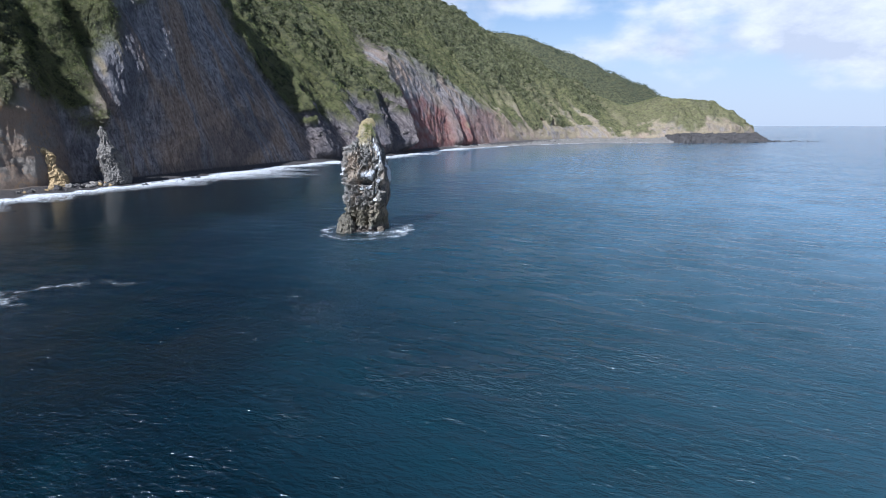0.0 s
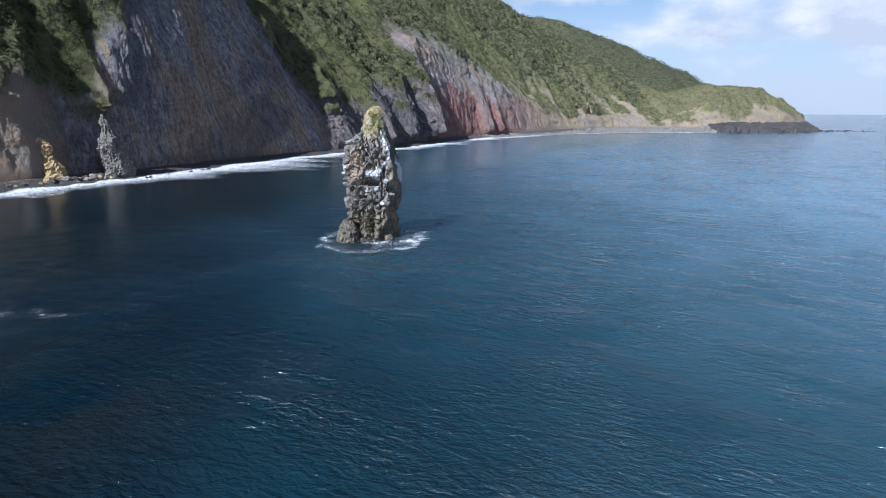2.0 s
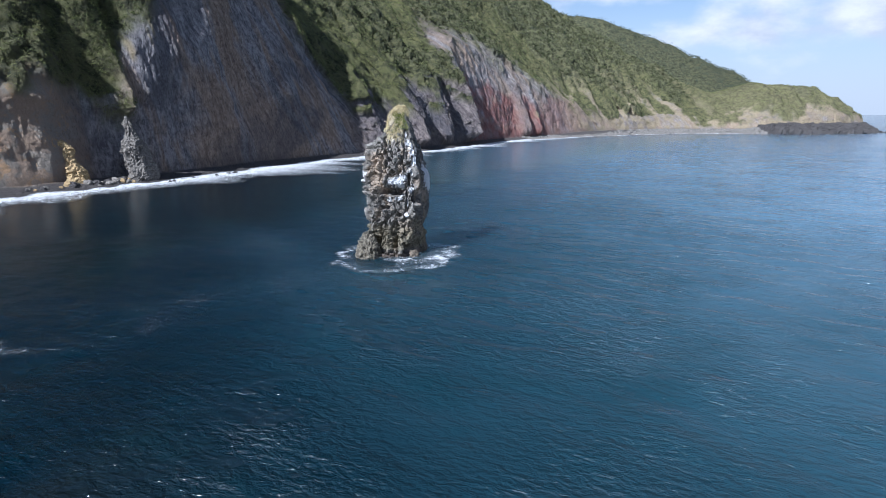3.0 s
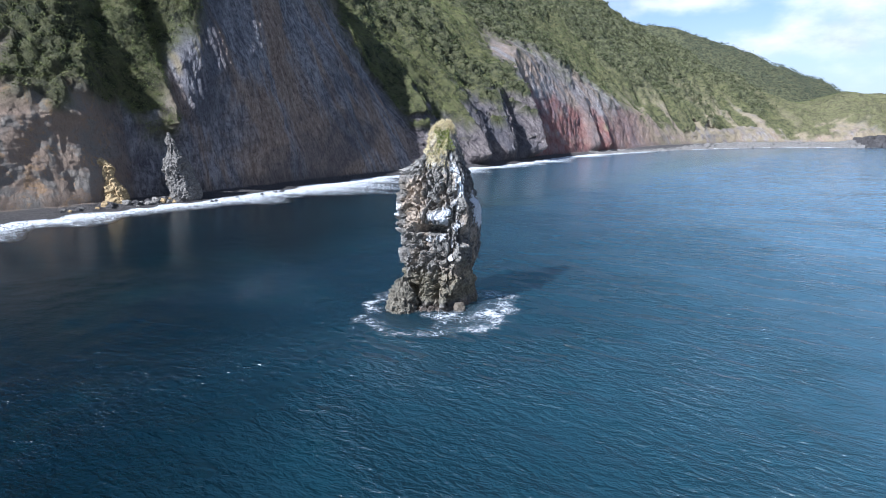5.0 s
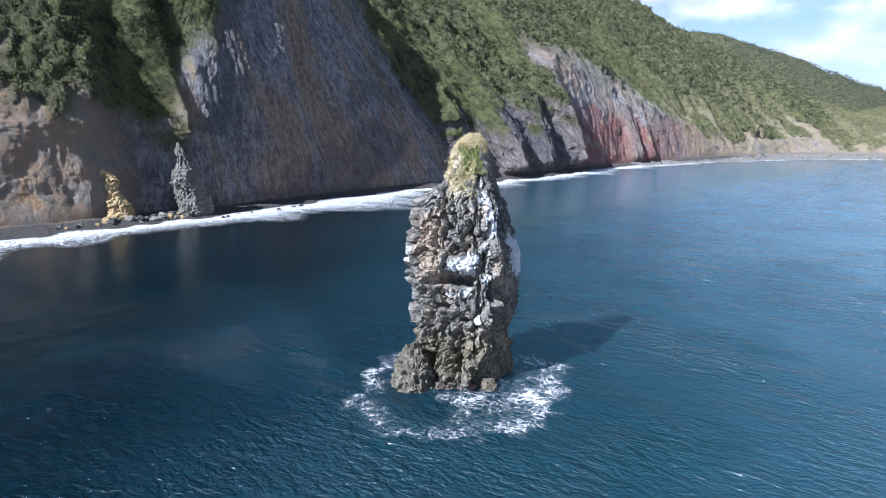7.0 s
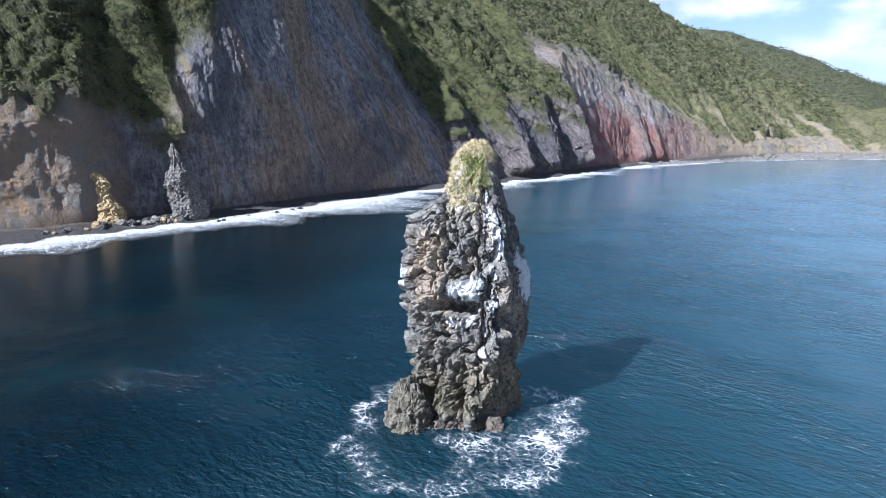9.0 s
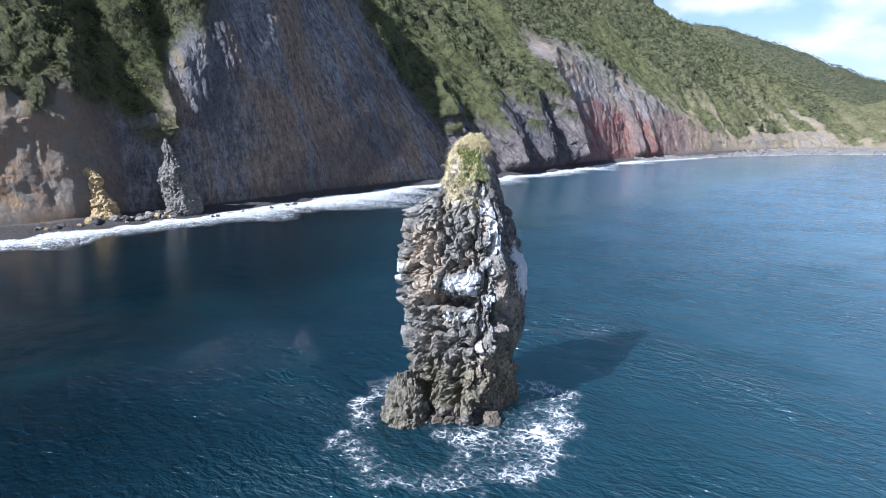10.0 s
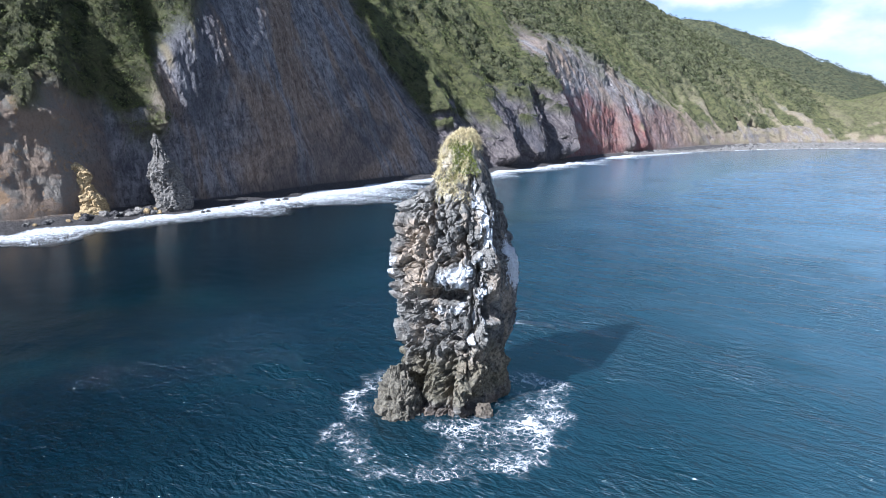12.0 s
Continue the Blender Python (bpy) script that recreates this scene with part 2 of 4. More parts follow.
def rock_ground_material():
    """Coast: rock of several colours, vegetated ground and scree, told apart by what the mesh carries."""
    m = Nodes("coast_rock_and_turf")
    p = m.where()
    sx = m.t.nodes.new("ShaderNodeSeparateXYZ")
    m.t.links.new(p, sx.inputs["Vector"])
    # runs down the rock: along the shore, and slowly with the height
    lie = m.node("ShaderNodeCombineXYZ", X=m.math("MULTIPLY", m.attr("across"), 5.0), Y=m.math("MULTIPLY", sx.outputs["Z"], 0.15), Z=m.math("MULTIPLY", sx.outputs["X"], 0.05))[1]
    streak = lie
    big = m.noise(lie, 0.085, 4.0, 0.6, 0.6)
    grain = m.noise(p, 1.5, 7.0, 0.78)
    mid = m.math("ADD", m.math("MULTIPLY", m.noise(streak, 0.7, 8.0, 0.75, 0.8), 0.6), m.math("MULTIPLY", m.noise(p, 0.45, 8.0, 0.75), 0.4))
    dark = m.mix(m.span(mid, 0.4, 0.6), (0.12, 0.115, 0.13), (0.38, 0.36, 0.365))
    # darker colour on the ribs and in the cleft beside them
    dark = m.mix(m.math("MULTIPLY", m.attr("rib_dark"), 0.8), dark, m.mix(m.span(mid, 0.4, 0.65), (0.06, 0.052, 0.06), (0.2, 0.17, 0.165)))
    dark = m.mix(m.math("MULTIPLY", m.span(big, 0.44, 0.58, 0, 0.95), m.math("SUBTRACT", 1.0, m.math("MULTIPLY", m.attr("rib_dark"), 0.8))), dark, m.mix(m.span(mid, 0.36, 0.66), (0.17, 0.12, 0.095), (0.44, 0.34, 0.265)))
    dark = m.mix(m.span(m.noise(p, 0.017, 4.0, 0.6, 0.8), 0.48, 0.62, 0, 0.6), dark, (0.085, 0.085, 0.10))
    warm = m.mix(m.span(grain, 0.35, 0.7), (0.26, 0.19, 0.14), (0.45, 0.34, 0.25))
    warm = m.mix(m.span(m.noise(p, 0.1, 5.0, 0.65, 0.5), 0.47, 0.6, 0, 0.75), warm, (0.27, 0.255, 0.225))
    warm = m.mix(m.span(m.noise(p, 0.16, 5.0, 0.7, 0.8), 0.54, 0.64, 0, 0.7), warm, (0.46, 0.29, 0.15))
    red = m.mix(m.span(mid, 0.3, 0.7), (0.13, 0.06, 0.056), (0.31, 0.15, 0.128))
    red = m.mix(m.span(m.noise(p, 0.09, 4.0, 0.6), 0.5, 0.64, 0, 0.5), red, (0.27, 0.19, 0.2))
    pale = m.mix(m.span(grain, 0.3, 0.7), (0.18, 0.145, 0.095), (0.42, 0.35, 0.235))
    rock = m.mix(m.attr("warm"), dark, warm)
    rock = m.mix(m.attr("red"), rock, red)
    rock = m.mix(m.attr("pale"), rock, pale)
    rock = m.mix(m.span(grain, 0.38, 0.62, 0.0, 0.25), rock, (0.03, 0.028, 0.03), "MULTIPLY")
    clump = m.noise(p, 0.2, 7.0, 0.75, 0.4)
    # ground colour kept dark, so gaps between the plants read as shadow
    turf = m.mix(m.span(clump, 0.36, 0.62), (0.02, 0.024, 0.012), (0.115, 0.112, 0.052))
    # crown middles painted paler than the gaps round them
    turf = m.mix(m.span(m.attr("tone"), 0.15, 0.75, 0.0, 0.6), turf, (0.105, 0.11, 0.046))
    trees = m.mix(m.span(clump, 0.36, 0.62), (0.022, 0.027, 0.015), (0.1, 0.1, 0.052))
    turf = m.mix(m.math("MULTIPLY", m.attr("woods"), 0.8), turf, trees)
    turf = m.mix(m.math("MULTIPLY", m.attr("straw"), m.span(grain, 0.35, 0.6, 0.1, 0.8)), turf, (0.27, 0.235, 0.14))
    sand = m.mix(m.span(grain, 0.3, 0.7), (0.05, 0.046, 0.045), (0.12, 0.11, 0.105))
    c = m.mix(m.attr("veg"), rock, turf)
    c = m.mix(m.attr("beach"), c, sand)
    crack = m.noise(m.where((1, 1, 0.4)), 1.0, 8.0, 0.78, 0.3)
    c = m.mix(m.math("MULTIPLY", m.span(crack, 0.38, 0.48, 0.5, 0.0), m.math("SUBTRACT", m.math("SUBTRACT", 1.0, m.attr("veg")), m.math("MULTIPLY", m.attr("warm"), 0.7))), c, (0.02, 0.019, 0.02))
    h = m.math("ADD", m.math("ADD", m.math("MULTIPLY", mid, 1.2), m.math("MULTIPLY", grain, 1.6)), m.math("MULTIPLY", crack, 1.6))
    return m.done(c, 0.92, m.bump(h, 1.0, 1.0), 0.2)


def stack_rock_material():
    m = Nodes("stack_rock")
    p = m.where()
    mid = m.noise(p, 0.55, 5.0, 0.62, 0.5)
    grain = m.noise(p, 2.6, 6.0, 0.7)
    fine = m.noise(p, 9.0, 4.0, 0.7)
    c = m.mix(m.span(grain, 0.3, 0.7), (0.016, 0.0155, 0.016), (0.155, 0.148, 0.138))
    # mottled pale rock; paler seaward face and dark flank paint in sun and shade
    c = m.mix(m.math("MULTIPLY", m.attr("lit_tone"), m.span(m.noise(p, 1.3, 6.0, 0.7, 0.4), 0.36, 0.6)), c, m.mix(m.span(fine, 0.3, 0.7), (0.14, 0.134, 0.122), (0.30, 0.285, 0.258)))
    c = m.mix(m.span(mid, 0.52, 0.75, 0, 0.3), c, (0.3, 0.245, 0.18))
    c = m.mix(m.math("MULTIPLY", m.attr("warm"), m.span(grain, 0.25, 0.6)), c, (0.33, 0.265, 0.2))
    c = m.mix(m.math("MULTIPLY", m.attr("algae"), 0.75), c, m.mix(m.span(grain, 0.35, 0.65), (0.05, 0.044, 0.03), (0.19, 0.165, 0.105)))
    c = m.mix(m.math("MULTIPLY", m.attr("straw"), m.span(grain, 0.42, 0.58, 0.05, 0.85)), c, (0.52, 0.46, 0.33))
    c = m.mix(m.math("MULTIPLY", m.attr("wet"), 0.7), c, (0.10, 0.075, 0.058))
    white = m.span(m.math("ADD", m.math("ADD", m.attr("guano"), m.math("MULTIPLY", m.math("SUBTRACT", fine, 0.5), 0.8)), m.math("MULTIPLY", m.math("SUBTRACT", grain, 0.5), 1.2)), 0.2, 0.5)
    c = m.mix(m.math("MULTIPLY", white, m.span(fine, 0.3, 0.6, 0.55, 1.0)), c, (0.56, 0.57, 0.59))
    h = m.math("ADD", grain, m.math("MULTIPLY", fine, 0.4))
    return m.done(c, 0.93, m.bump(h, 0.8, 0.35), 0.25)


def boulder_material(name, low, high):
    m = Nodes(name)
    p = m.where()
    grain, mid = m.noise(p, 2.2, 5.0, 0.68), m.noise(p, 0.5, 3.0, 0.5)
    info = m.t.nodes.new("ShaderNodeObjectInfo")
    c = m.mix(m.span(grain, 0.3, 0.7), low, high)
    c = m.mix(m.math("MULTIPLY", info.outputs["Random"], 0.5), c, low)
    c = m.mix(m.span(mid, 0.5, 0.75, 0, 0.5), c, high)
    return m.done(c, 0.9, m.bump(grain, 0.8, 0.3), 0.25)


def leaf_material(name, dark, light, dry):
    m = Nodes(name)
    g = m.t.nodes.new("ShaderNodeNewGeometry")
    rnd = g.outputs["Random Per Island"]
    big = m.noise(m.where(), 0.05, 3.0, 0.6)
    c = m.mix(rnd, dark, light)
    c = m.mix(m.math("MULTIPLY", m.span(big, 0.42, 0.66), 0.75), c, dry)
    m.put(m.bsdf.inputs["Transmission Weight"], 0.0)
    return m.done(c, 0.9, None, 0.1)


def foam_material():
    m = Nodes("sea_foam")
    p = m.where()
    bend = m.t.nodes.new("ShaderNodeTexNoise")
    bend.inputs["Scale"].default_value, bend.inputs["Detail"].default_value, bend.inputs["Roughness"].default_value = 0.7, 5.0, 0.65
    m.t.links.new(p, bend.inputs["Vector"])
    wv = m.t.nodes.new("ShaderNodeVectorMath")
    wv.operation = "MULTIPLY_ADD"
    m.t.links.new(bend.outputs["Color"], wv.inputs[0])
    wv.inputs[1].default_value = (2.6, 2.6, 0)
    m.t.links.new(p, wv.inputs[2])
    blot = m.noise(p, 1.1, 7.0, 0.72)
    amount = m.attr("foam")
    full = m.math("ADD", amount, m.math("MULTIPLY", m.math("SUBTRACT", blot, 0.5), 1.0))
    full = m.math("ADD", full, m.math("MULTIPLY", m.math("SUBTRACT", m.noise(p, 0.3, 3.0, 0.6), 0.5), 0.6))

    def web(scale, wide):
        v = m.t.nodes.new("ShaderNodeTexVoronoi")
        v.feature = "DISTANCE_TO_EDGE"
        v.inputs["Scale"].default_value = scale
        m.t.links.new(wv.outputs[0], v.inputs["Vector"])
        edge = m.math("SUBTRACT", v.outputs["Distance"], m.math("MULTIPLY", m.math("SUBTRACT", full, 0.15), wide))
        return m.span(edge, -0.02, 0.03, 1.0, 0.0)
    lace = m.math("MAXIMUM", web(0.5, 0.075), m.math("MAXIMUM", m.math("MULTIPLY", web(1.05, 0.09), 0.9), m.math("MULTIPLY", web(2.4, 0.10), 0.6)))
    solid = m.span(full, 0.85, 1.3)
    alpha = m.math("MINIMUM", m.math("MAXIMUM", solid, m.math("MULTIPLY", lace, m.span(full, 0.1, 0.6, 0.25, 1.0))), 1.0)
    m.put(m.bsdf.inputs["Alpha"], m.math("MULTIPLY", alpha, m.span(amount, 0.02, 0.15)))
    return m.done((0.56, 0.58, 0.60), 0.8, m.bump(blot, 0.7, 0.3), 0.3)


SEA, BED, COAST, STACK, FOAM = sea_material(), seabed_material(), rock_ground_material(), stack_rock_material(), foam_material()
LEAF = leaf_material("cliff_shrub_leaves", (0.024, 0.031, 0.013), (0.145, 0.162, 0.06), (0.17, 0.17, 0.072))
WOOD = leaf_material("forest_leaves", (0.024, 0.031, 0.013), (0.125, 0.138, 0.058), (0.17, 0.16, 0.078))
GRASS = leaf_material("dry_grass", (0.26, 0.21, 0.11), (0.62, 0.53, 0.32), (0.52, 0.44, 0.26))
GREEN = leaf_material("fresh_grass", (0.05, 0.075, 0.015), (0.2, 0.22, 0.05), (0.22, 0.2, 0.07))
OCHRE = boulder_material("ochre_rock", (0.16, 0.11, 0.06), (0.5, 0.38, 0.2))
SHINGLE = boulder_material("grey_shore_boulders", (0.08, 0.075, 0.07), (0.33, 0.31, 0.285))
GREY = boulder_material("grey_rock", (0.05, 0.046, 0.042), (0.27, 0.25, 0.225))
DARK = boulder_material("wet_dark_rock", (0.02, 0.019, 0.02), (0.095, 0.088, 0.085))
WOODLAND = leaf_material("woodland_leaves", (0.016, 0.022, 0.011), (0.08, 0.09, 0.042), (0.09, 0.092, 0.045))
FOREST = leaf_material("far_forest_leaves", (0.025, 0.034, 0.024), (0.075, 0.09, 0.06), (0.085, 0.095, 0.065))

# ---- the coast ----
# Shore points (x, y) and the way inland (degrees from +x), from behind the camera round to the far headland.
SHORE = np.array([
    (-150, -160, 180), (-147, 0, 180), (-140, 55, 165), (-137, 75, 150), (-133, 89, 142), (-125, 105, 145), (-119, 119, 151), (-108, 150, 162),
    (-99, 200, 163), (-83, 245, 160), (-72, 264, 157), (-63, 280, 153), (-38, 330, 150), (-6, 405, 148), (10, 465, 148),
    (38, 525, 146), (100, 615, 135), (166, 680, 124), (240, 733, 117), (300, 750, 107), (345, 745, 95),
    (390, 738, 90), (470, 750, 88), (530, 790, 95), (552, 830, 130), (540, 900, 180)], float)
# Inland of the shore: cliff foot; top of the bare rock (way, height).
ROCK = np.array([
    (25, 42, 42), (25, 42, 42), (22, 37, 40), (14, 28, 40), (11, 24, 44), (20, 29, 36), (15, 24, 29), (14, 31, 82),
    (10, 36, 122), (9, 36, 100), (9, 30, 55), (10, 25, 30), (12, 27, 32), (14, 34, 54), (14, 48, 104),
    (12, 42, 84), (8, 25, 44), (18, 25, 20), (24, 32, 20), (24, 32, 20), (22, 30, 16),
    (22, 28, 24), (22, 28, 29), (20, 25, 24), (16, 20, 12), (14, 20, 8)], float)
# The slope above: a point half way, and the ridge (way, height).
HILL = np.array([
    (75, 85, 170, 170), (75, 85, 170, 170), (68, 85, 165, 180), (60, 85, 155, 180), (52, 82, 150, 180), (48, 80, 145, 185), (45, 85, 140, 190), (44, 115, 130, 200),
    (52, 150, 140, 215), (58, 138, 170, 215), (78, 112, 190, 215), (85, 105, 200, 215), (90, 110, 220, 220), (90, 110, 240, 225), (95, 120, 240, 230),
    (100, 135, 240, 235), (110, 118, 250, 240), (120, 108, 250, 220), (110, 82, 230, 168), (80, 50, 170, 96), (50, 25, 110, 50),
    (60, 47, 110, 72), (50, 43, 90, 61), (40, 29, 70, 40), (25, 12, 40, 15), (25, 12, 40, 15)], float)

LEG = np.r_[0, np.cumsum(np.hypot(*np.diff(SHORE[:, :2], axis=0).T))]


def along(y):
    """The way along the shore at a shore point with this y, up to the red cliff."""
    return float(np.interp(y, SHORE[:18, 1], LEG[:18]))


def eased(col, s):
    """A column of the plan at the ways s along the shore, with its corners rounded."""
    out = 0
    for off, w in ((-14, 1), (-7, 2), (0, 2), (7, 2), (14, 1)):
        out = out + w / 8 * np.interp(s + off, LEG, col)
    return out


# Ribs that stand out of the cliff: shore y, how far, width of the side towards the camera, of the far side, height where they fade.
RIBS = [(298, 10, 14, 24, 75), (342, 14, 12, 26, 90), (384, 13, 12, 22, 85), (426, 22, 18, 28, 115), (548, 10, 14, 16, 70), (566, 8, 10, 12, 60),
        (93, 6, 30, 9, 190, 30), (124, 9, 16, 6, 130, 28)]


def ribs(s, z):
    out, back_side, front_side = 0 * s, 0 * s, 0 * s
    for y, far, near, back, top, *low in RIBS:
        d = s - along(y)
        shape = np.where(d < 0, 1 + d / near, 1 - d / back)
        high = np.clip(1.25 - z / top, 0, 1)
        if low:
            high = high * smooth(low[0] - 5, low[0] + 5, z)
        out = np.maximum(out, np.clip(shape, 0, 1) * far * high)
        if low:
            continue
        wob = 0.14 * np.sin(0.31 * z + 0.2 * s) + 0.1 * np.sin(0.7 * z)
        back_side = np.maximum(back_side, smooth(-1, 1, d) * (1 - smooth(back * 0.8, back, d)) * (1 - smooth(0.42, 0.62, z / top + wob)))
        if y < 450:
            front_side = np.maximum(front_side, smooth(-near * 1.3, -near * 0.8, d) * (1 - smooth(-2.5, 0, d)) * smooth(0.34, 0.62, z / top + wob))
    return out, back_side * (1 - front_side) - front_side


def coast_points(s, counts):
    """Grid of the coast: rows along the shore, columns from the sea bed to behind the ridge."""
    x, y, turn = eased(SHORE[:, 0], s), eased(SHORE[:, 1], s), np.radians(eased(SHORE[:, 2], s))
    foot, rd, rz = (eased(ROCK[:, i], s) for i in range(3))
    md, mz, hd, hz = (eased(HILL[:, i], s) for i in range(4))
    footz = 2.8 + 3.7 * smooth(along(560), along(650), s) + 2.8 * smooth(LEG[20], LEG[21], s)
    keys_d = np.stack([0 * s - 22, 0 * s, foot, foot + 0.5 * (rd - foot), rd, md, hd, hd + 0.7 * hd, hd + 2.2 * hd], 1)
    keys_z = np.stack([0 * s - 8.5, 0 * s - 0.1, footz, footz + 0.62 * (rz - footz), rz, mz, hz, hz * 1.0 + 2, hz * 0.35], 1)
    cols_d, cols_z = [], []
    for k, n in enumerate(counts):
        for i in range(n):
            t = i / n
            cols_d.append(keys_d[:, k] * (1 - t) + keys_d[:, k + 1] * t)
            cols_z.append(keys_z[:, k] * (1 - t) + keys_z[:, k + 1] * t)
    cols_d.append(keys_d[:, -1]), cols_z.append(keys_z[:, -1])
    D, Z = np.stack(cols_d, 1), np.stack(cols_z, 1)
    S = np.repeat(s[:, None], D.shape[1], 1)
    inl = np.stack([np.cos(turn), np.sin(turn)], 1)[:, None, :]
    base = np.stack([x, y], 1)[:, None, :] + inl * D[..., None]
    flat = np.concatenate([base, Z[..., None]], -1).reshape(-1, 3)
    S, Zf, Df = S.ravel(), Z.ravel(), D.ravel()
    footf, rzf = np.repeat(foot, D.shape[1]), np.repeat(rz, D.shape[1])
    inlf = np.repeat(inl[:, 0], D.shape[1], 0)
    on = smooth(-1, 3, Df - footf)                       # off the beach
    stand, bare = ribs(S, Zf)
    rocky = on * (1 - smooth(0.85, 1.35, (Zf + 13 * fbm(flat / 26, 4, 5, 0.65)) / np.maximum(rzf, 6)))
    rocky = np.clip(np.maximum(rocky, on * bare) + 1.3 * np.minimum(bare, 0), 0, 1)
    hilly = np.clip(on - rocky, 0, 1)
    out = stand * on
    q = flat * (1, 1, 0.28)
    # curtains of rock hang down the tall dark face, leaning more and more
    face = smooth(along(120), along(134), S) * (1 - smooth(along(262), along(285), S))
    across = S + 0.45 * smooth(along(140), along(245), S) * Zf
    hang = 0.55 * (3.4 * np.abs(vnoise(np.stack([across / 19, Zf / 130, 0 * S], 1), 12)) + 1.9 * np.abs(vnoise(np.stack([across / 7, Zf / 60, 0 * S], 1), 13)) + 1.1 * np.abs(vnoise(np.stack([across / 2.7, Zf / 14, 0 * S], 1), 14)) - 1.6)
    out = out + rocky * (0.55 + 0.45 * smooth(along(104), along(128), S)) * (1 - 0.4 * smooth(along(430), along(450), S)) * (face * hang + 2.4 * fbm(q / 15, 3, 11) + (1 - 0.75 * np.maximum(face, 1 - smooth(along(112), along(124), S))) * (1.5 * facets(q / (6.5, 6.5, 4.2), 17, 1.0)[0] + 0.8 * facets(q / (2.8, 2.8, 1.7), 18, 1.1)[0]) + 0.35 * fbm(flat * (1, 1, 0.5) / 1.6, 2, 19))
    out = out + on * (1 - smooth(along(112), along(124), S)) * (1 - smooth(40, 60, Zf)) * (0.35 * fbm(flat / 4.5, 4, 47))
    # a hollow washed out behind the pillars
    out = out - 6 * on * np.exp(-(((S - along(120)) / 4.5) ** 4)) * (1 - smooth(5, 9, Zf + 2 * vnoise(flat / 5, 43)))
    lift = hilly * (5.0 * fbm(flat / 46, 3, 23) + 2.6 * fbm(flat / 12, 3, 29))
    bend = S + 9 * fbm(flat / 50, 2, 39) + 0.12 * Df
    ravine = 15 * (np.abs(vnoise(np.stack([bend / 34, Df / 190, 0 * S], 1), 37)) - 0.3) + 6 * (np.abs(vnoise(np.stack([bend / 12, Df / 60, 0 * S + 4], 1), 38)) - 0.3)
    push = out + hilly * ravine * smooth(0, 25, Df - footf)
    # domed crowns of brush and trees, standing off the slope
    near = 1 - smooth(along(230), along(290), S)
    inland = smooth(4, 14, Df - footf) * (1 - smooth(LEG[19], LEG[20], S))
    woods = smooth(-0.12, 0.22, fbm(np.stack([bend / 36, Df / 120, 0 * S], 1), 4, 211) + 0.35 * vnoise(flat / 11, 213) + (Zf - 92) / 120)
    # tree colour round 248 also paints in the dark shade over the brush there
    spur = 0.8 * (1 - smooth(along(96), along(106), S)) + 0.85 * np.exp(-(((S - along(248)) / 28) ** 2)) + 0.5 * smooth(70, 110, Zf)
    woods = np.where(S < along(275), np.clip(spur + 0.45 * fbm(flat / 13, 3, 215), 0, 1), woods)
    crown, tone = 0, 0
    for size, high, seed in ((6.6, 3.6, 45), (3.4, 1.9, 46)):
        f1, f2, val = cells(flat * np.where(near > 0.5, 1.3, 1.0)[:, None] * (1, 1, 0.75) / size, seed)
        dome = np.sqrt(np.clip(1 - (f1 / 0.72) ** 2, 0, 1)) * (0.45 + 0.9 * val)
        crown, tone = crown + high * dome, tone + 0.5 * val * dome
    crown = crown * hilly * inland * (0.25 + 0.75 * woods)
    push = push + 0.55 * crown
    lift = lift + 0.75 * crown
    flat[:, :2] -= inlf * push[:, None]
    flat[:, 2] += lift + (1 - on) * smooth(0, 4, Df) * 0.35 * fbm(flat / 4, 3, 41)
    return flat, dict(S=S, Z=flat[:, 2].copy(), D=Df, foot=footf, rz=rzf, on=on, rocky=rocky, hilly=hilly, tone=tone, woods=woods, across=across)


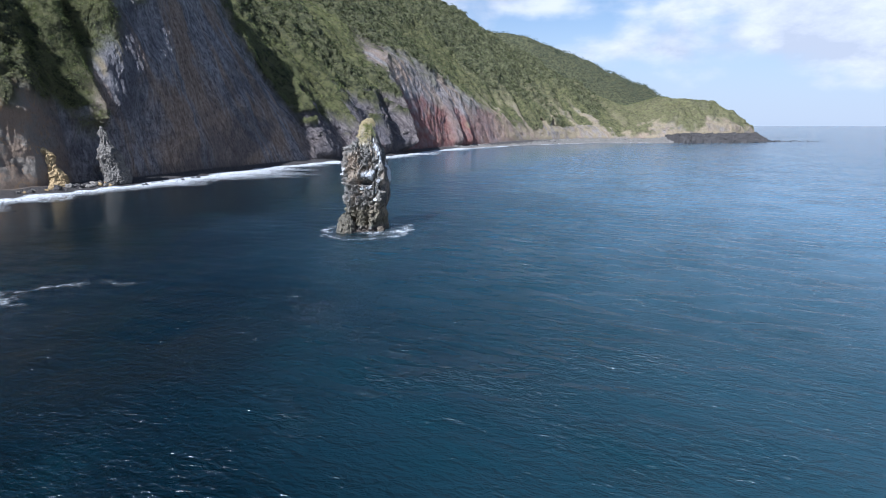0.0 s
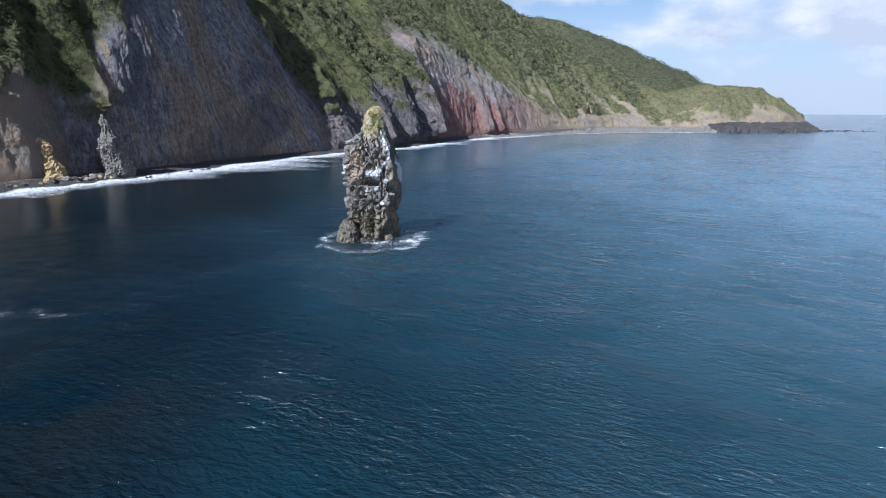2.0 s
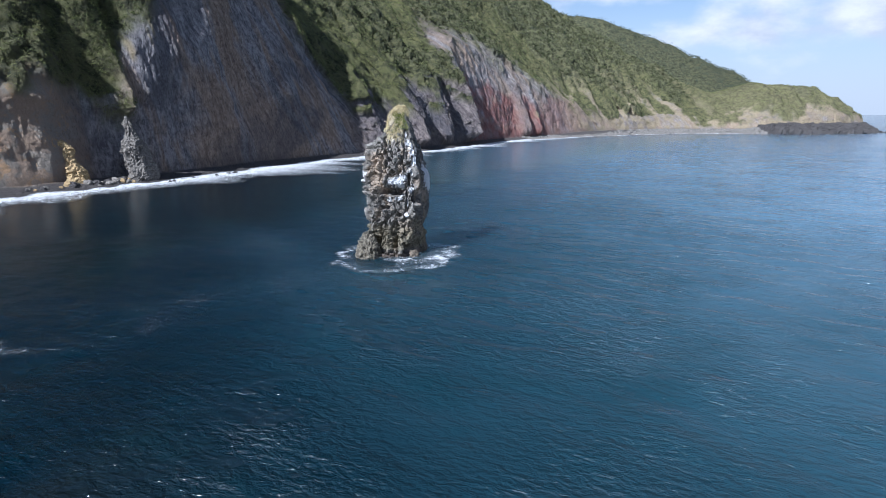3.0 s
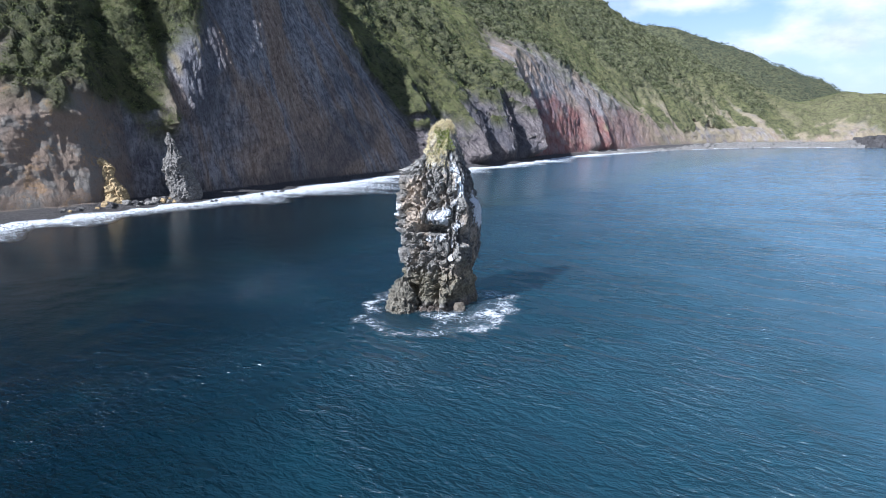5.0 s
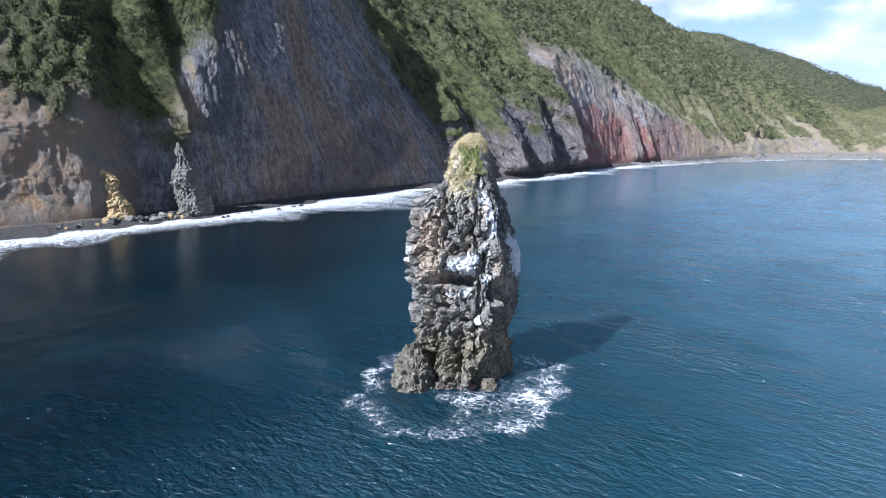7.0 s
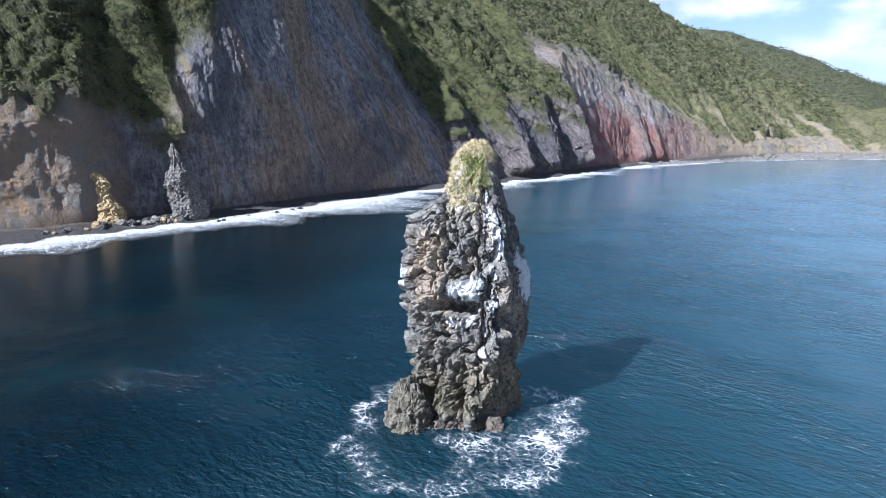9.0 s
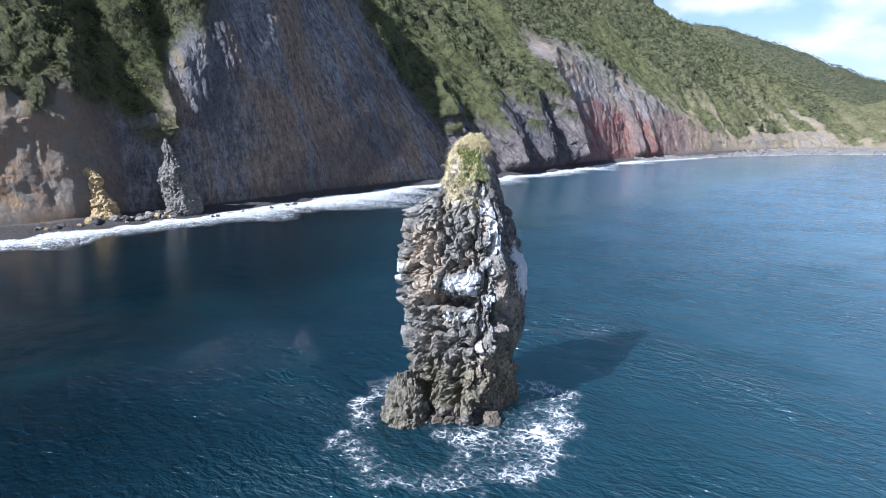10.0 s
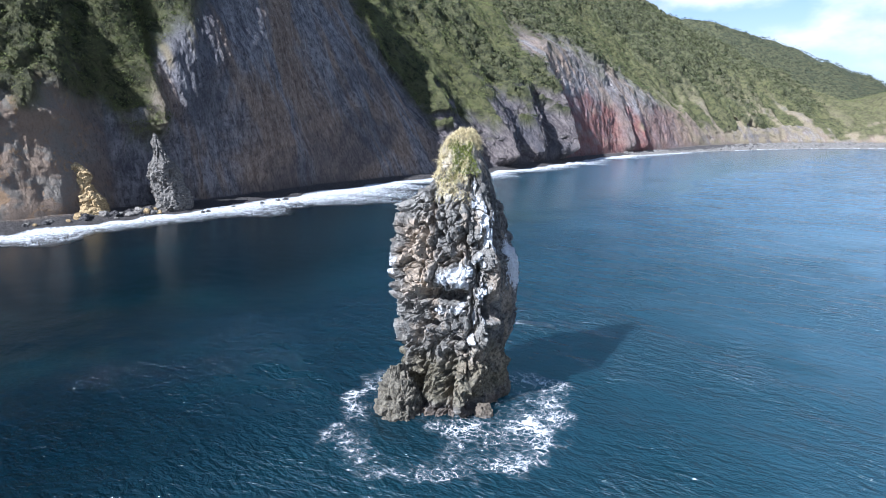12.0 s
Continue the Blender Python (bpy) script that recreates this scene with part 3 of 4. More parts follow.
def coast_masks(p, a):
    S, Z = a["S"], a["Z"]
    n1, n2 = fbm(p / 20, 4, 51), fbm(p / 7, 3, 61)
    beach = 1 - smooth(-2, 1.5, a["D"] - a["foot"])
    s_red, s_far = along(470), along(600)
    red = smooth(along(428), along(440), S) * (1 - smooth(along(640), along(660), S)) * (1 - smooth(42, 58, Z + 12 * n1 + 9 * smooth(along(520), along(545), S)))
    red = red * np.clip(0.95 + 0.5 * n2, 0, 1) * (1 - 0.85 * np.exp(-(((S - along(546)) / 7) ** 2))) * (1 - 0.5 * smooth(along(572), along(590), S))
    # ribs coloured darker; the narrow band at 546 paints shade into a cleft
    rib_dark = smooth(along(268), along(290), S) * (1 - smooth(along(428), along(436), S)) + np.exp(-(((S - along(546)) / 7) ** 2)) * (Z < 60)
    warm = (1 - smooth(along(86), along(112), S)) * (1 - smooth(42, 60, Z + 8 * n1)) * 0.9
    warm = np.maximum(warm, smooth(along(430), along(450), S) * 0.22)
    pale = smooth(along(600), along(660), S) * np.clip(0.75 + 0.7 * n2, 0, 1)
    for y0, z0, wy, wz in ((568, 27, 4, 4), (146, 68, 0.55, 6), (143, 62, 0.45, 4), (133, 56, 1.0, 5)):      # whitened streaks and lit rock, both painted pale, high on the dark face
        d = (S - along(y0)) / wy
        pale = np.maximum(pale, 1.3 * np.exp(-(d**2)) * np.exp(-(((Z - z0) / wz) ** 4)))
    pale = np.clip(pale, 0, 1)
    veg = a["hilly"]
    run = fbm(np.stack([(S + 0.25 * a["D"]) / 13, a["D"] / 85, 0 * S], 1), 4, 63) + 0.3 * n2
    low = smooth(s_red, s_far, S) * (1 - smooth(LEG[19] - 30, LEG[20], S)) * (1 - smooth(50, 120, Z + 20 * n1))
    bare = smooth(0.25, 0.6, run) * low * (1 - smooth(35, 70, Z))
    straw = np.clip(0.55 * smooth(-0.3, 0.7, run) * low + 0.35 * smooth(LEG[19], LEG[20], S), 0, 1)
    return dict(across=a["across"] / 10, tone=a["tone"], woods=a["woods"], straw=straw, rib_dark=np.clip(rib_dark, 0, 1), veg=np.clip(veg - bare, 0, 1) * (1 - beach), beach=beach, red=red, warm=warm, pale=pale)


STRETCH = [  # name, from, to, step, points per band, label, category
    ("sea_cliff", 130, along(268), 0.8, (4, 12, 56, 56, 72, 44, 4, 3), "steep dark rock cliff with brush on its upper slope", "cliff"),
    ("ribbed_cliff", along(268), along(458), 1.0, (3, 8, 40, 40, 84, 90, 6, 3), "rock cliff with jutting ribs under green brush", "cliff"),
    ("red_cliff", along(458), along(640), 1.2, (3, 6, 44, 44, 70, 96, 6, 3), "brick-red and grey volcanic cliff under green slope", "cliff"),
    ("hillside", along(640), LEG[20] - 4, 1.8, (3, 6, 14, 14, 70, 80, 6, 3), "green brushy hillside with pale bare patches", "hillside"),
    ("headland", LEG[20] - 4, LEG[-1], 2.2, (3, 8, 18, 18, 30, 30, 4, 3), "low grassy headland with pale rock bands", "headland"),
]
COASTS = {}
for name, a, b, step, counts, label, category in STRETCH:
    s = np.linspace(a, b, int((b - a) / step) + 1)
    pts, info = coast_points(s, counts)
    nv = sum(counts) + 1
    masks = coast_masks(pts, info)
    COASTS[name] = (pts.reshape(len(s), nv, 3), {k: v.reshape(len(s), nv) for k, v in {**info, **masks}.items()})
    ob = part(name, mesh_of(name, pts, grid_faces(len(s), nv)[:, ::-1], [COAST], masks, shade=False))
    tagged(ob, label, category, kind="structure")


def far_hill():
    """The darker wooded hill behind the green slope."""
    line = np.array([(-200, 1330, 290), (60, 1300, 262), (223, 1250, 218), (316, 1247, 188), (450, 1247, 123), (517, 1250, 98), (640, 1260, 46), (800, 1280, -10)], float)
    n, m = 150, 26
    t = np.linspace(0, 1, n) * (len(line) - 1)
    ridge = np.stack([np.interp(t, np.arange(len(line)), line[:, i]) for i in range(3)], 1)
    rows = []
    for i in range(m):
        u = i / (m - 1) * 2 - 1                                # front foot, ridge, back foot
        y = ridge[:, 1] + u * 330
        z = ridge[:, 2] * (1 - np.abs(u) ** 1.3) - 34 * np.abs(u)
        rows.append(np.stack([ridge[:, 0], y, z], 1))
    p = np.concatenate(rows)
    p[:, 2] += 7 * fbm(p / 60, 4, 71)
    veg = np.ones(len(p))
    me = mesh_of("far_hill", p, grid_faces(m, n), [COAST], dict(veg=veg, beach=veg * 0, red=veg * 0, warm=veg * 0, pale=veg * 0, tone=veg * 0.1, woods=veg, straw=veg * 0, rib_dark=veg * 0))
    tagged(part("far_hill", me), "dark green wooded hill behind the slope", "hill", kind="structure")
    return p.reshape(m, n, 3)


FAR = far_hill()

# ---- the sea ----
def sea():
    step, inner = 0.85, 96.0
    near = np.arange(0, inner, step)
    grow = inner + step * np.cumsum(1.085 ** np.arange(1, 80))
    half = np.r_[near, grow[grow < 4700], 4990]
    u = np.r_[-half[:0:-1], half]
    n = len(u)
    gx, gy = np.meshgrid(u + 18, u - 16)
    x, y = gx.ravel(), gy.ravel()
    # the sheet ends short of the true horizon, so its far rim is lifted a little towards that height
    p = np.stack([x, y, 9.0 * smooth(2200, 5000, np.hypot(x, y))], 1)
    # wind waves, lower in the lee of the cliffs, left out where the sheet is too coarse to carry them
    close = np.maximum(np.abs(x - 18), np.abs(y + 16))
    i = close < 170
    q = p[i, :2]
    lee = np.interp(q[:, 0] - 0.5 * q[:, 1], [-55, -5], [0.2, 1.0]) * (1 - smooth(50, 170, close[i]))
    high = 0
    for turn, long, short, amp, seed in ((-28, 6.5, 2.6, 0.11, 301), (-8, 5.0, 2.2, 0.07, 305), (-42, 9.0, 4.6, 0.09, 309)):
        c, s = math.cos(radians(turn)), math.sin(radians(turn))
        k = np.stack([(q[:, 0] * c + q[:, 1] * s) / long, (q[:, 1] * c - q[:, 0] * s) / short, 0 * q[:, 0]], 1)
        high = high + amp * (1 - 2 * np.sqrt(vnoise(k, seed) ** 2 + 0.05)) + 0.5 * amp * vnoise(k * 1.7, seed + 2)
    lee = lee * np.interp(np.hypot(q[:, 0] - 5.6, q[:, 1] - 7.0), [8, 16], [0.45, 1.0])
    p[i, 2] += lee * high - 0.06
    reef = np.exp(-(((x + 18) / 24) ** 2 + ((y + 78) / 17) ** 2)) * np.clip(0.8 + 0.9 * fbm(p / 14, 3, 81), 0, 1)
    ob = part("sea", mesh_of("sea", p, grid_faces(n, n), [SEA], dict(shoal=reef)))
    ob.visible_shadow = False                              # clear water lets the daylight down
    tagged(ob, "deep blue sea with small wind ripples", "sea", kind="structure")


sea()


def sea_bed():
    u = np.linspace(-4985, 4985, 60)
    gx, gy = np.meshgrid(u, u)
    p = np.stack([gx.ravel(), gy.ravel(), 0 * gx.ravel() - 20], 1)
    ob = part("sea_bed", mesh_of("sea_bed", p, grid_faces(60, 60), [BED]))
    tagged(ob, "pale sandy sea bed deep under the water", "sea bed", kind="structure")


sea_bed()


def shore_foam():
    s = np.arange(60, LEG[23], 1.0)
    x, y, turn = eased(SHORE[:, 0], s), eased(SHORE[:, 1], s), np.radians(eased(SHORE[:, 2], s))
    wide = np.interp(s, [60, along(60), along(110), along(150), along(185), along(240), along(330), along(420), along(520), along(640), LEG[23]],
                     [8, 9, 11, 13, 25, 12, 13, 13, 15, 6, 5])
    wide = wide * (1 + 0.45 * fbm(np.stack([s / 16, 0 * s, 0 * s], 1), 4, 91))
    wash = 2.0 + 1.6 * fbm(np.stack([s / 11, 0 * s + 5, 0 * s], 1), 3, 93)
    k = 17
    rows, amount = [], []
    for i in range(k):
        u = i / (k - 1)
        d = wash - u * (wide * 2.0 + wash)
        rows.append(np.stack([x + np.cos(turn) * d, y + np.sin(turn) * d, 0.16 + np.clip(d, 0, 9) * 0.24], 1))
        amount.append(np.clip(np.interp(u, [0, 0.06, 0.28, 0.5, 0.8, 1.0], [0.4, 1.15, 0.85, 0.45, 0.3, 0.0]), 0, 2) + 0 * s)
    p, f = np.concatenate(rows), np.concatenate(amount)
    far = np.tile(s, k) > along(640)
    f = np.where(far, f * np.clip(0.75 + 0.9 * fbm(p / 22, 2, 95), 0, 1), f)
    p[:, 2] += 0.22 * np.clip(fbm(p / 3.0, 3, 97), 0, 2) * f
    ob = part("shore_foam", mesh_of("shore_foam", p, grid_faces(k, len(s)), [FOAM], dict(foam=f)))
    tagged(ob, "white breaking surf along the foot of the cliffs", "foam", kind="stuff")


shore_foam()

# ---- the sea stack ----
MID = np.array((5.6, 7.0))
AHEAD, SIDE = np.array((0.257, -0.966)), np.array((0.966, 0.257))   # towards the open water, along the shore
# Outline: height and the half widths along the shore; then how far it reaches out to the water and back.
STACK_L = [(-9, 6.9), (-0.6, 6.7), (1.3, 6.4), (3.7, 5.8), (4.7, 5.4), (6.1, 5.15), (8, 5.1), (10, 5.1), (13.5, 5.1), (16.6, 5.3), (18.2, 5.1), (19.8, 4.75), (21.2, 4.6),
           (22.2, 4.65), (23.4, 3.1), (24.8, 1.75), (25.6, 1.2), (27.4, 0.6), (28.7, -0.2), (29.8, -1.5)]
STACK_R = [(-9, 6.9), (0, 6.7), (1.1, 6.65), (4, 7.15), (5.8, 6.85), (7.9, 7.5), (9.7, 7.75), (13.5, 7.75), (15.3, 7.6), (17, 7.2), (17.6, 6.6), (19.7, 6.25), (21.4, 5.95),
           (23.1, 5.4), (24.5, 4.75), (26.2, 4.1), (27.2, 3.5), (28.8, 3.3), (29.8, 2.5)]
STACK_FRONT = [(-9, 3.6), (1, 3.0), (4, 3.2), (8, 3.7), (13, 4.3), (17, 4.4), (21, 3.6), (23, 2.7), (26, 1.5), (29.8, 0.4)]
STACK_BACK = [(-9, 6.6), (1, 6.2), (8, 6.0), (16, 5.6), (21, 4.6), (25, 2.9), (28, 1.7), (29.8, 0.5)]


def stack_outline(z):
    return [np.interp(z, *np.array(rows).T) for rows in (STACK_L, STACK_R, STACK_FRONT, STACK_BACK)]


def blob(a, z, a0, z0, wa, wz):
    return np.exp(-(((a - a0) / wa) ** 2 + ((z - z0) / wz) ** 2))


def sea_stack():
    top = new("sea_stack")
    top.location = (*MID, 0)
    tagged(top, "tall craggy sea stack with white guano and grassy tip", "sea stack")
    nz, na = 440, 380
    z = np.repeat(np.linspace(-3.0, 29.8, nz), na)
    left, right, front, back = stack_outline(z)
    half, deep = (right + left) / 2, (front + back) / 2
    # a rounded box, turned so that one flank looks past the open water
    e, turn = 0.34, np.radians(np.interp(z, [3, 9, 15, 30], [31, 25, 18, 14]))
    round_ = np.linspace(-math.pi, math.pi, 40001)
    box_x = np.sign(np.cos(round_)) * np.abs(np.cos(round_)) ** e
    box_y = np.sign(np.sin(round_)) * np.abs(np.sin(round_)) ** e
    way = np.r_[0, np.cumsum(np.hypot(np.diff(box_x), np.diff(box_y)))]
    a = np.tile(np.interp(np.linspace(0, way[-1], na, endpoint=False), way, round_), nz)      # 0: along SIDE, pi/2: AHEAD; even steps
    c, s = np.cos(a), np.sin(a)
    bx, by = np.sign(c) * np.abs(c) ** e, np.sign(s) * np.abs(s) ** e
    rx, ry = bx * np.cos(turn) - by * np.sin(turn), bx * np.sin(turn) + by * np.cos(turn)
    rx, ry = (w / np.repeat(w.reshape(nz, na).max(1), na) for w in (rx, ry))
    u = (right - left) / 2 + half * rx
    p = np.stack([u, (front - back) / 2 + deep * ry, z], 1)
    n = np.stack([np.cos(a + turn), np.sin(a + turn), 0 * c], 1)
    n /= np.linalg.norm(n, axis=1, keepdims=True)
    n[:, 2] = 0.12
    fade = np.clip((30.4 - z) / 8, 0.15, 1)
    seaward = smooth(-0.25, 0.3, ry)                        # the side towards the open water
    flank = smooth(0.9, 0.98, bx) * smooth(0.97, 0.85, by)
    warp = p + 0.4 * np.stack([fbm(p / 2, 2, 101), fbm(p / 2, 2, 102), fbm(p / 2, 2, 103)], 1)
    big, edge = facets(warp / (2.0, 2.0, 4.2), 105, 0.9)
    low, rift = facets(warp / (0.95, 0.95, 1.9), 109, 1.0)
    f1, f2, val = cells(warp / (1.3, 1.3, 1.45), 107)
    knob = np.sqrt(np.clip(1 - (f1 / 0.8) ** 2, 0, 1)) * (0.3 + val)
    g1, g2, val2 = cells(p / (0.56, 0.56, 0.64) + 0.3 * fbm(p, 2, 108)[:, None], 108)
    pebble = np.sqrt(np.clip(1 - (g1 / 0.8) ** 2, 0, 1)) * (0.2 + val2)
    out = 0.35 * fbm(p / 5, 2, 111) + 0.85 * big - 0.5 * np.exp(-(edge / 0.06) ** 2) + 0.6 * low - 0.35 * np.exp(-(rift / 0.05) ** 2)
    out = out + 0.1 * knob - 0.2 * np.exp(-((f2 - f1) / 0.05) ** 2) + 0.05 * pebble - 0.1
    out = out + 0.22 * facets(p / (0.5, 0.5, 0.8), 115, 1.2)[0] + 0.05 * fbm(p / 0.35, 2, 113)
    # pits eaten into the breccia
    h1, h2, val3 = cells(warp / (1.4, 1.4, 1.9), 112)
    out = out - 0.75 * (val3 > 0.4) * (1 - smooth(0.16, 0.34, h1 + 0.1 * vnoise(p / 0.4, 114)))
    uw, zw = u + 0.4 * fbm(p / 1.1, 3, 117), z + 0.35 * fbm(p / 1.1, 3, 118)
    # hollows under ledges and clefts (along, height, half width, half height, depth); below zero: what stands out
    for u0, z0, wu, wz, depth in (
            (-0.6, 13.4, 2.5, 0.75, 2.5), (0.1, 16.95, 1.0, 0.65, 1.7), (1.0, 18.0, 0.4, 1.3, 0.8), (-2.1, 10.2, 1.0, 0.45, 1.6), (0.6, 8.6, 0.8, 0.5, 1.7), (4.35, 12.3, 0.9, 1.3, 2.4),
            (2.45, 11.0, 0.3, 1.6, 0.8), (-3.4, 3.0, 0.65, 1.2, 2.8), (0.3, 2.4, 0.4, 1.8, 2.6), (2.5, 1.5, 0.8, 0.9, 2.2), (-2.5, 3.0, 0.25, 2.6, 1.3), (4.7, 4.3, 1.0, 2.4, 1.4),
            (2.45, 24.3, 0.4, 1.0, 0.9), (1.6, 19.6, 0.4, 1.0, 0.8), (-2.2, 20.2, 0.4, 0.5, 0.7), (-3.6, 7.0, 0.14, 1.8, 0.7), (1.2, 5.9, 0.6, 0.45, 0.9), (-0.6, 6.6, 0.5, 0.3, 0.7),
            (2.9, 6.3, 0.35, 1.0, 0.9), (-4.2, 18.6, 0.3, 0.3, 0.6), (3.4, 16.4, 0.2, 1.4, 0.7), (-1.2, 18.6, 0.25, 0.7, 0.6),
            (-0.2, 15.3, 1.5, 0.8, -0.6), (1.7, 15.5, 0.9, 1.3, -0.6), (0.1, 12.0, 2.2, 0.7, -0.6), (3.6, 13.7, 0.6, 0.8, -0.7), (4.6, 10.3, 0.7, 0.6, -1.0), (4.4, 16.8, 0.6, 1.2, -0.6),
            (-3.4, 16.5, 1.2, 3.0, -0.5), (2.6, 8.6, 0.9, 0.5, -0.7), (-1.3, 1.4, 1.0, 3.2, -1.2), (1.5, 1.4, 0.8, 2.8, -1.2), (-4.9, -0.8, 1.7, 5.0, -1.8)):
        sharp = 5 if depth > 0 else 2.4
        out = out - depth * seaward * np.exp(-((np.abs(uw - u0) / wu) ** sharp + (np.abs(zw - z0) / wz) ** sharp))
    p = p + n * (out * fade * (1 - 0.6 * flank))[:, None]
    xy = p[:, :1] * SIDE + p[:, 1:2] * AHEAD
    verts = np.concatenate([xy, p[:, 2:]], 1)
    verts = np.concatenate([verts, verts[-na:].mean(0, keepdims=True) + (0, 0, 0.2)])
    guano = 0
    for u0, z0, wu, wz, k in (
            (-0.2, 15.3, 0.8, 0.6, 1.2), (1.4, 16.1, 1.1, 0.6, 1.0), (1.6, 14.5, 0.6, 0.8, 1.0), (3.5, 13.6, 0.6, 0.6, 1.0), (4.2, 14.5, 0.5, 0.5, 0.6), (-1.1, 11.7, 1.0, 0.6, 0.85),
            (1.3, 12.2, 0.8, 0.6, 0.65), (2.2, 8.6, 0.5, 0.4, 1.0), (3.1, 22.6, 0.55, 0.7, 1.0), (3.7, 21.2, 0.4, 0.8, 0.9), (2.7, 24.3, 0.25, 0.6, 0.8), (4.2, 19.3, 0.35, 1.0, 0.7),
            (3.2, 18.2, 0.4, 0.7, 0.65), (2.6, 17.0, 0.35, 0.6, 0.65), (-5.2, 16.2, 0.4, 1.4, 0.55), (-5.4, 11.5, 0.35, 0.6, 0.5), (-5.3, 7.4, 0.35, 0.9, 0.7), (2.6, 10.8, 0.25, 1.5, 0.5),
            (-2.2, 9.3, 0.8, 0.3, 0.5), (3.9, 9.4, 0.6, 0.4, 0.5)):
        guano = guano + k * seaward * blob(u, z, u0, z0, wu, wz)
    guano = guano + flank * (1.4 * blob(ry, z, -0.2, 14.8, 0.45, 1.8) + 1.3 * blob(ry, z, -0.1, 17.2, 0.35, 1.3)) + 0.8 * (1 - seaward) * blob(rx, z, -0.2, 16, 0.5, 4)
    run = vnoise(np.stack([u * 2.2, z / 4, 0 * a], 1), 119) + 0.5 * vnoise(np.stack([u * 5, z / 2.5, 0 * a], 1), 120)
    guano = guano + 0.5 * smooth(0.1, 0.8, run) * seaward * smooth(0.2, 1.6, u) * (1 - smooth(4.6, 5.4, u)) * smooth(8, 11, z) * (1 - smooth(22, 24.5, z))
    guano = guano - 0.5 * np.exp(-(edge / 0.1) ** 2) - 0.3 * np.exp(-((f2 - f1) / 0.08) ** 2)
    wet = 1 - smooth(0.3, 1.3, z + 0.5 * fbm(p / 2, 2, 121))
    algae = smooth(0.8, 2.0, z) * (1 - smooth(4, 9, z + 2 * fbm(p / 2.5, 3, 123)))
    warm = seaward * np.clip(1.3 * np.exp(-(((uw + 3.0) / 1.5) ** 4 + ((zw - 16.8) / 3.6) ** 4)) + 0.6 * smooth(0.1, 0.6, fbm(p / (1.6, 1.6, 3.0), 3, 125)), 0, 1)
    tuft = fbm(np.stack([u * 0.8, z / 1.6, p[:, 1] * 0.5], 1), 3, 131)
    straw = np.clip(smooth(27.0, 28.2, z - tuft) + smooth(22.9, 24.0, z - 1.3 * tuft) * smooth(-1.6, -0.6, u) * (1 - smooth(1.9, 2.4, u)), 0, 1) * seaward
    # left low on the flank, so its colour deepens the shade there
    lit_tone = np.clip(0.2 + seaward * (1 - flank) * (0.35 + 0.3 * smooth(5, 12, z)) + 0.6 * fbm(p / 2.5, 3, 127), 0, 1)
    attrs = {k: np.r_[v, 0] for k, v in dict(lit_tone=lit_tone, straw=straw, guano=np.clip(guano, 0, 1.2), wet=wet, algae=algae, warm=warm).items()}
    quads = grid_faces(nz, na, True)
    last = (nz - 1) * na
    ring = np.arange(na)
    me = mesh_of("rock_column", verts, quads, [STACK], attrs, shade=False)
    part("rock_column", me, top)
    # closing cap
    part("rock_tip", mesh_of("rock_tip", verts[last:], np.stack([ring, (ring + 1) % na, np.full(na, na)], 1), [STACK]), top)
    return top, verts[:-1].reshape(nz, na, 3), u.reshape(nz, na), z.reshape(nz, na), seaward.reshape(nz, na)


def blades(base, up, length, width, rng, spread=0.6):
    """Bent grass blades, two quads each, at rows of base points."""
    n = len(base)
    d = up + spread * rng.normal(size=(n, 3))
    d /= np.linalg.norm(d, axis=1, keepdims=True)
    side = np.cross(d, rng.normal(size=(n, 3)))
    side /= np.linalg.norm(side, axis=1, keepdims=True)
    L, w = length[:, None], width[:, None]
    tip = base + d * L + np.array((0, 0, -0.35)) * L
    knee = base + d * L * 0.55
    v = np.stack([base - side * w, base + side * w, knee + side * w * 0.8, knee - side * w * 0.8, tip + side * w * 0.15, tip - side * w * 0.15], 1).reshape(-1, 3)
    i = np.arange(n)[:, None] * 6
    f = np.concatenate([i + (0, 1, 2, 3), i + (3, 2, 4, 5)])
    return v, f


stack, SV, SU, SZ, SEAWARD = sea_stack()


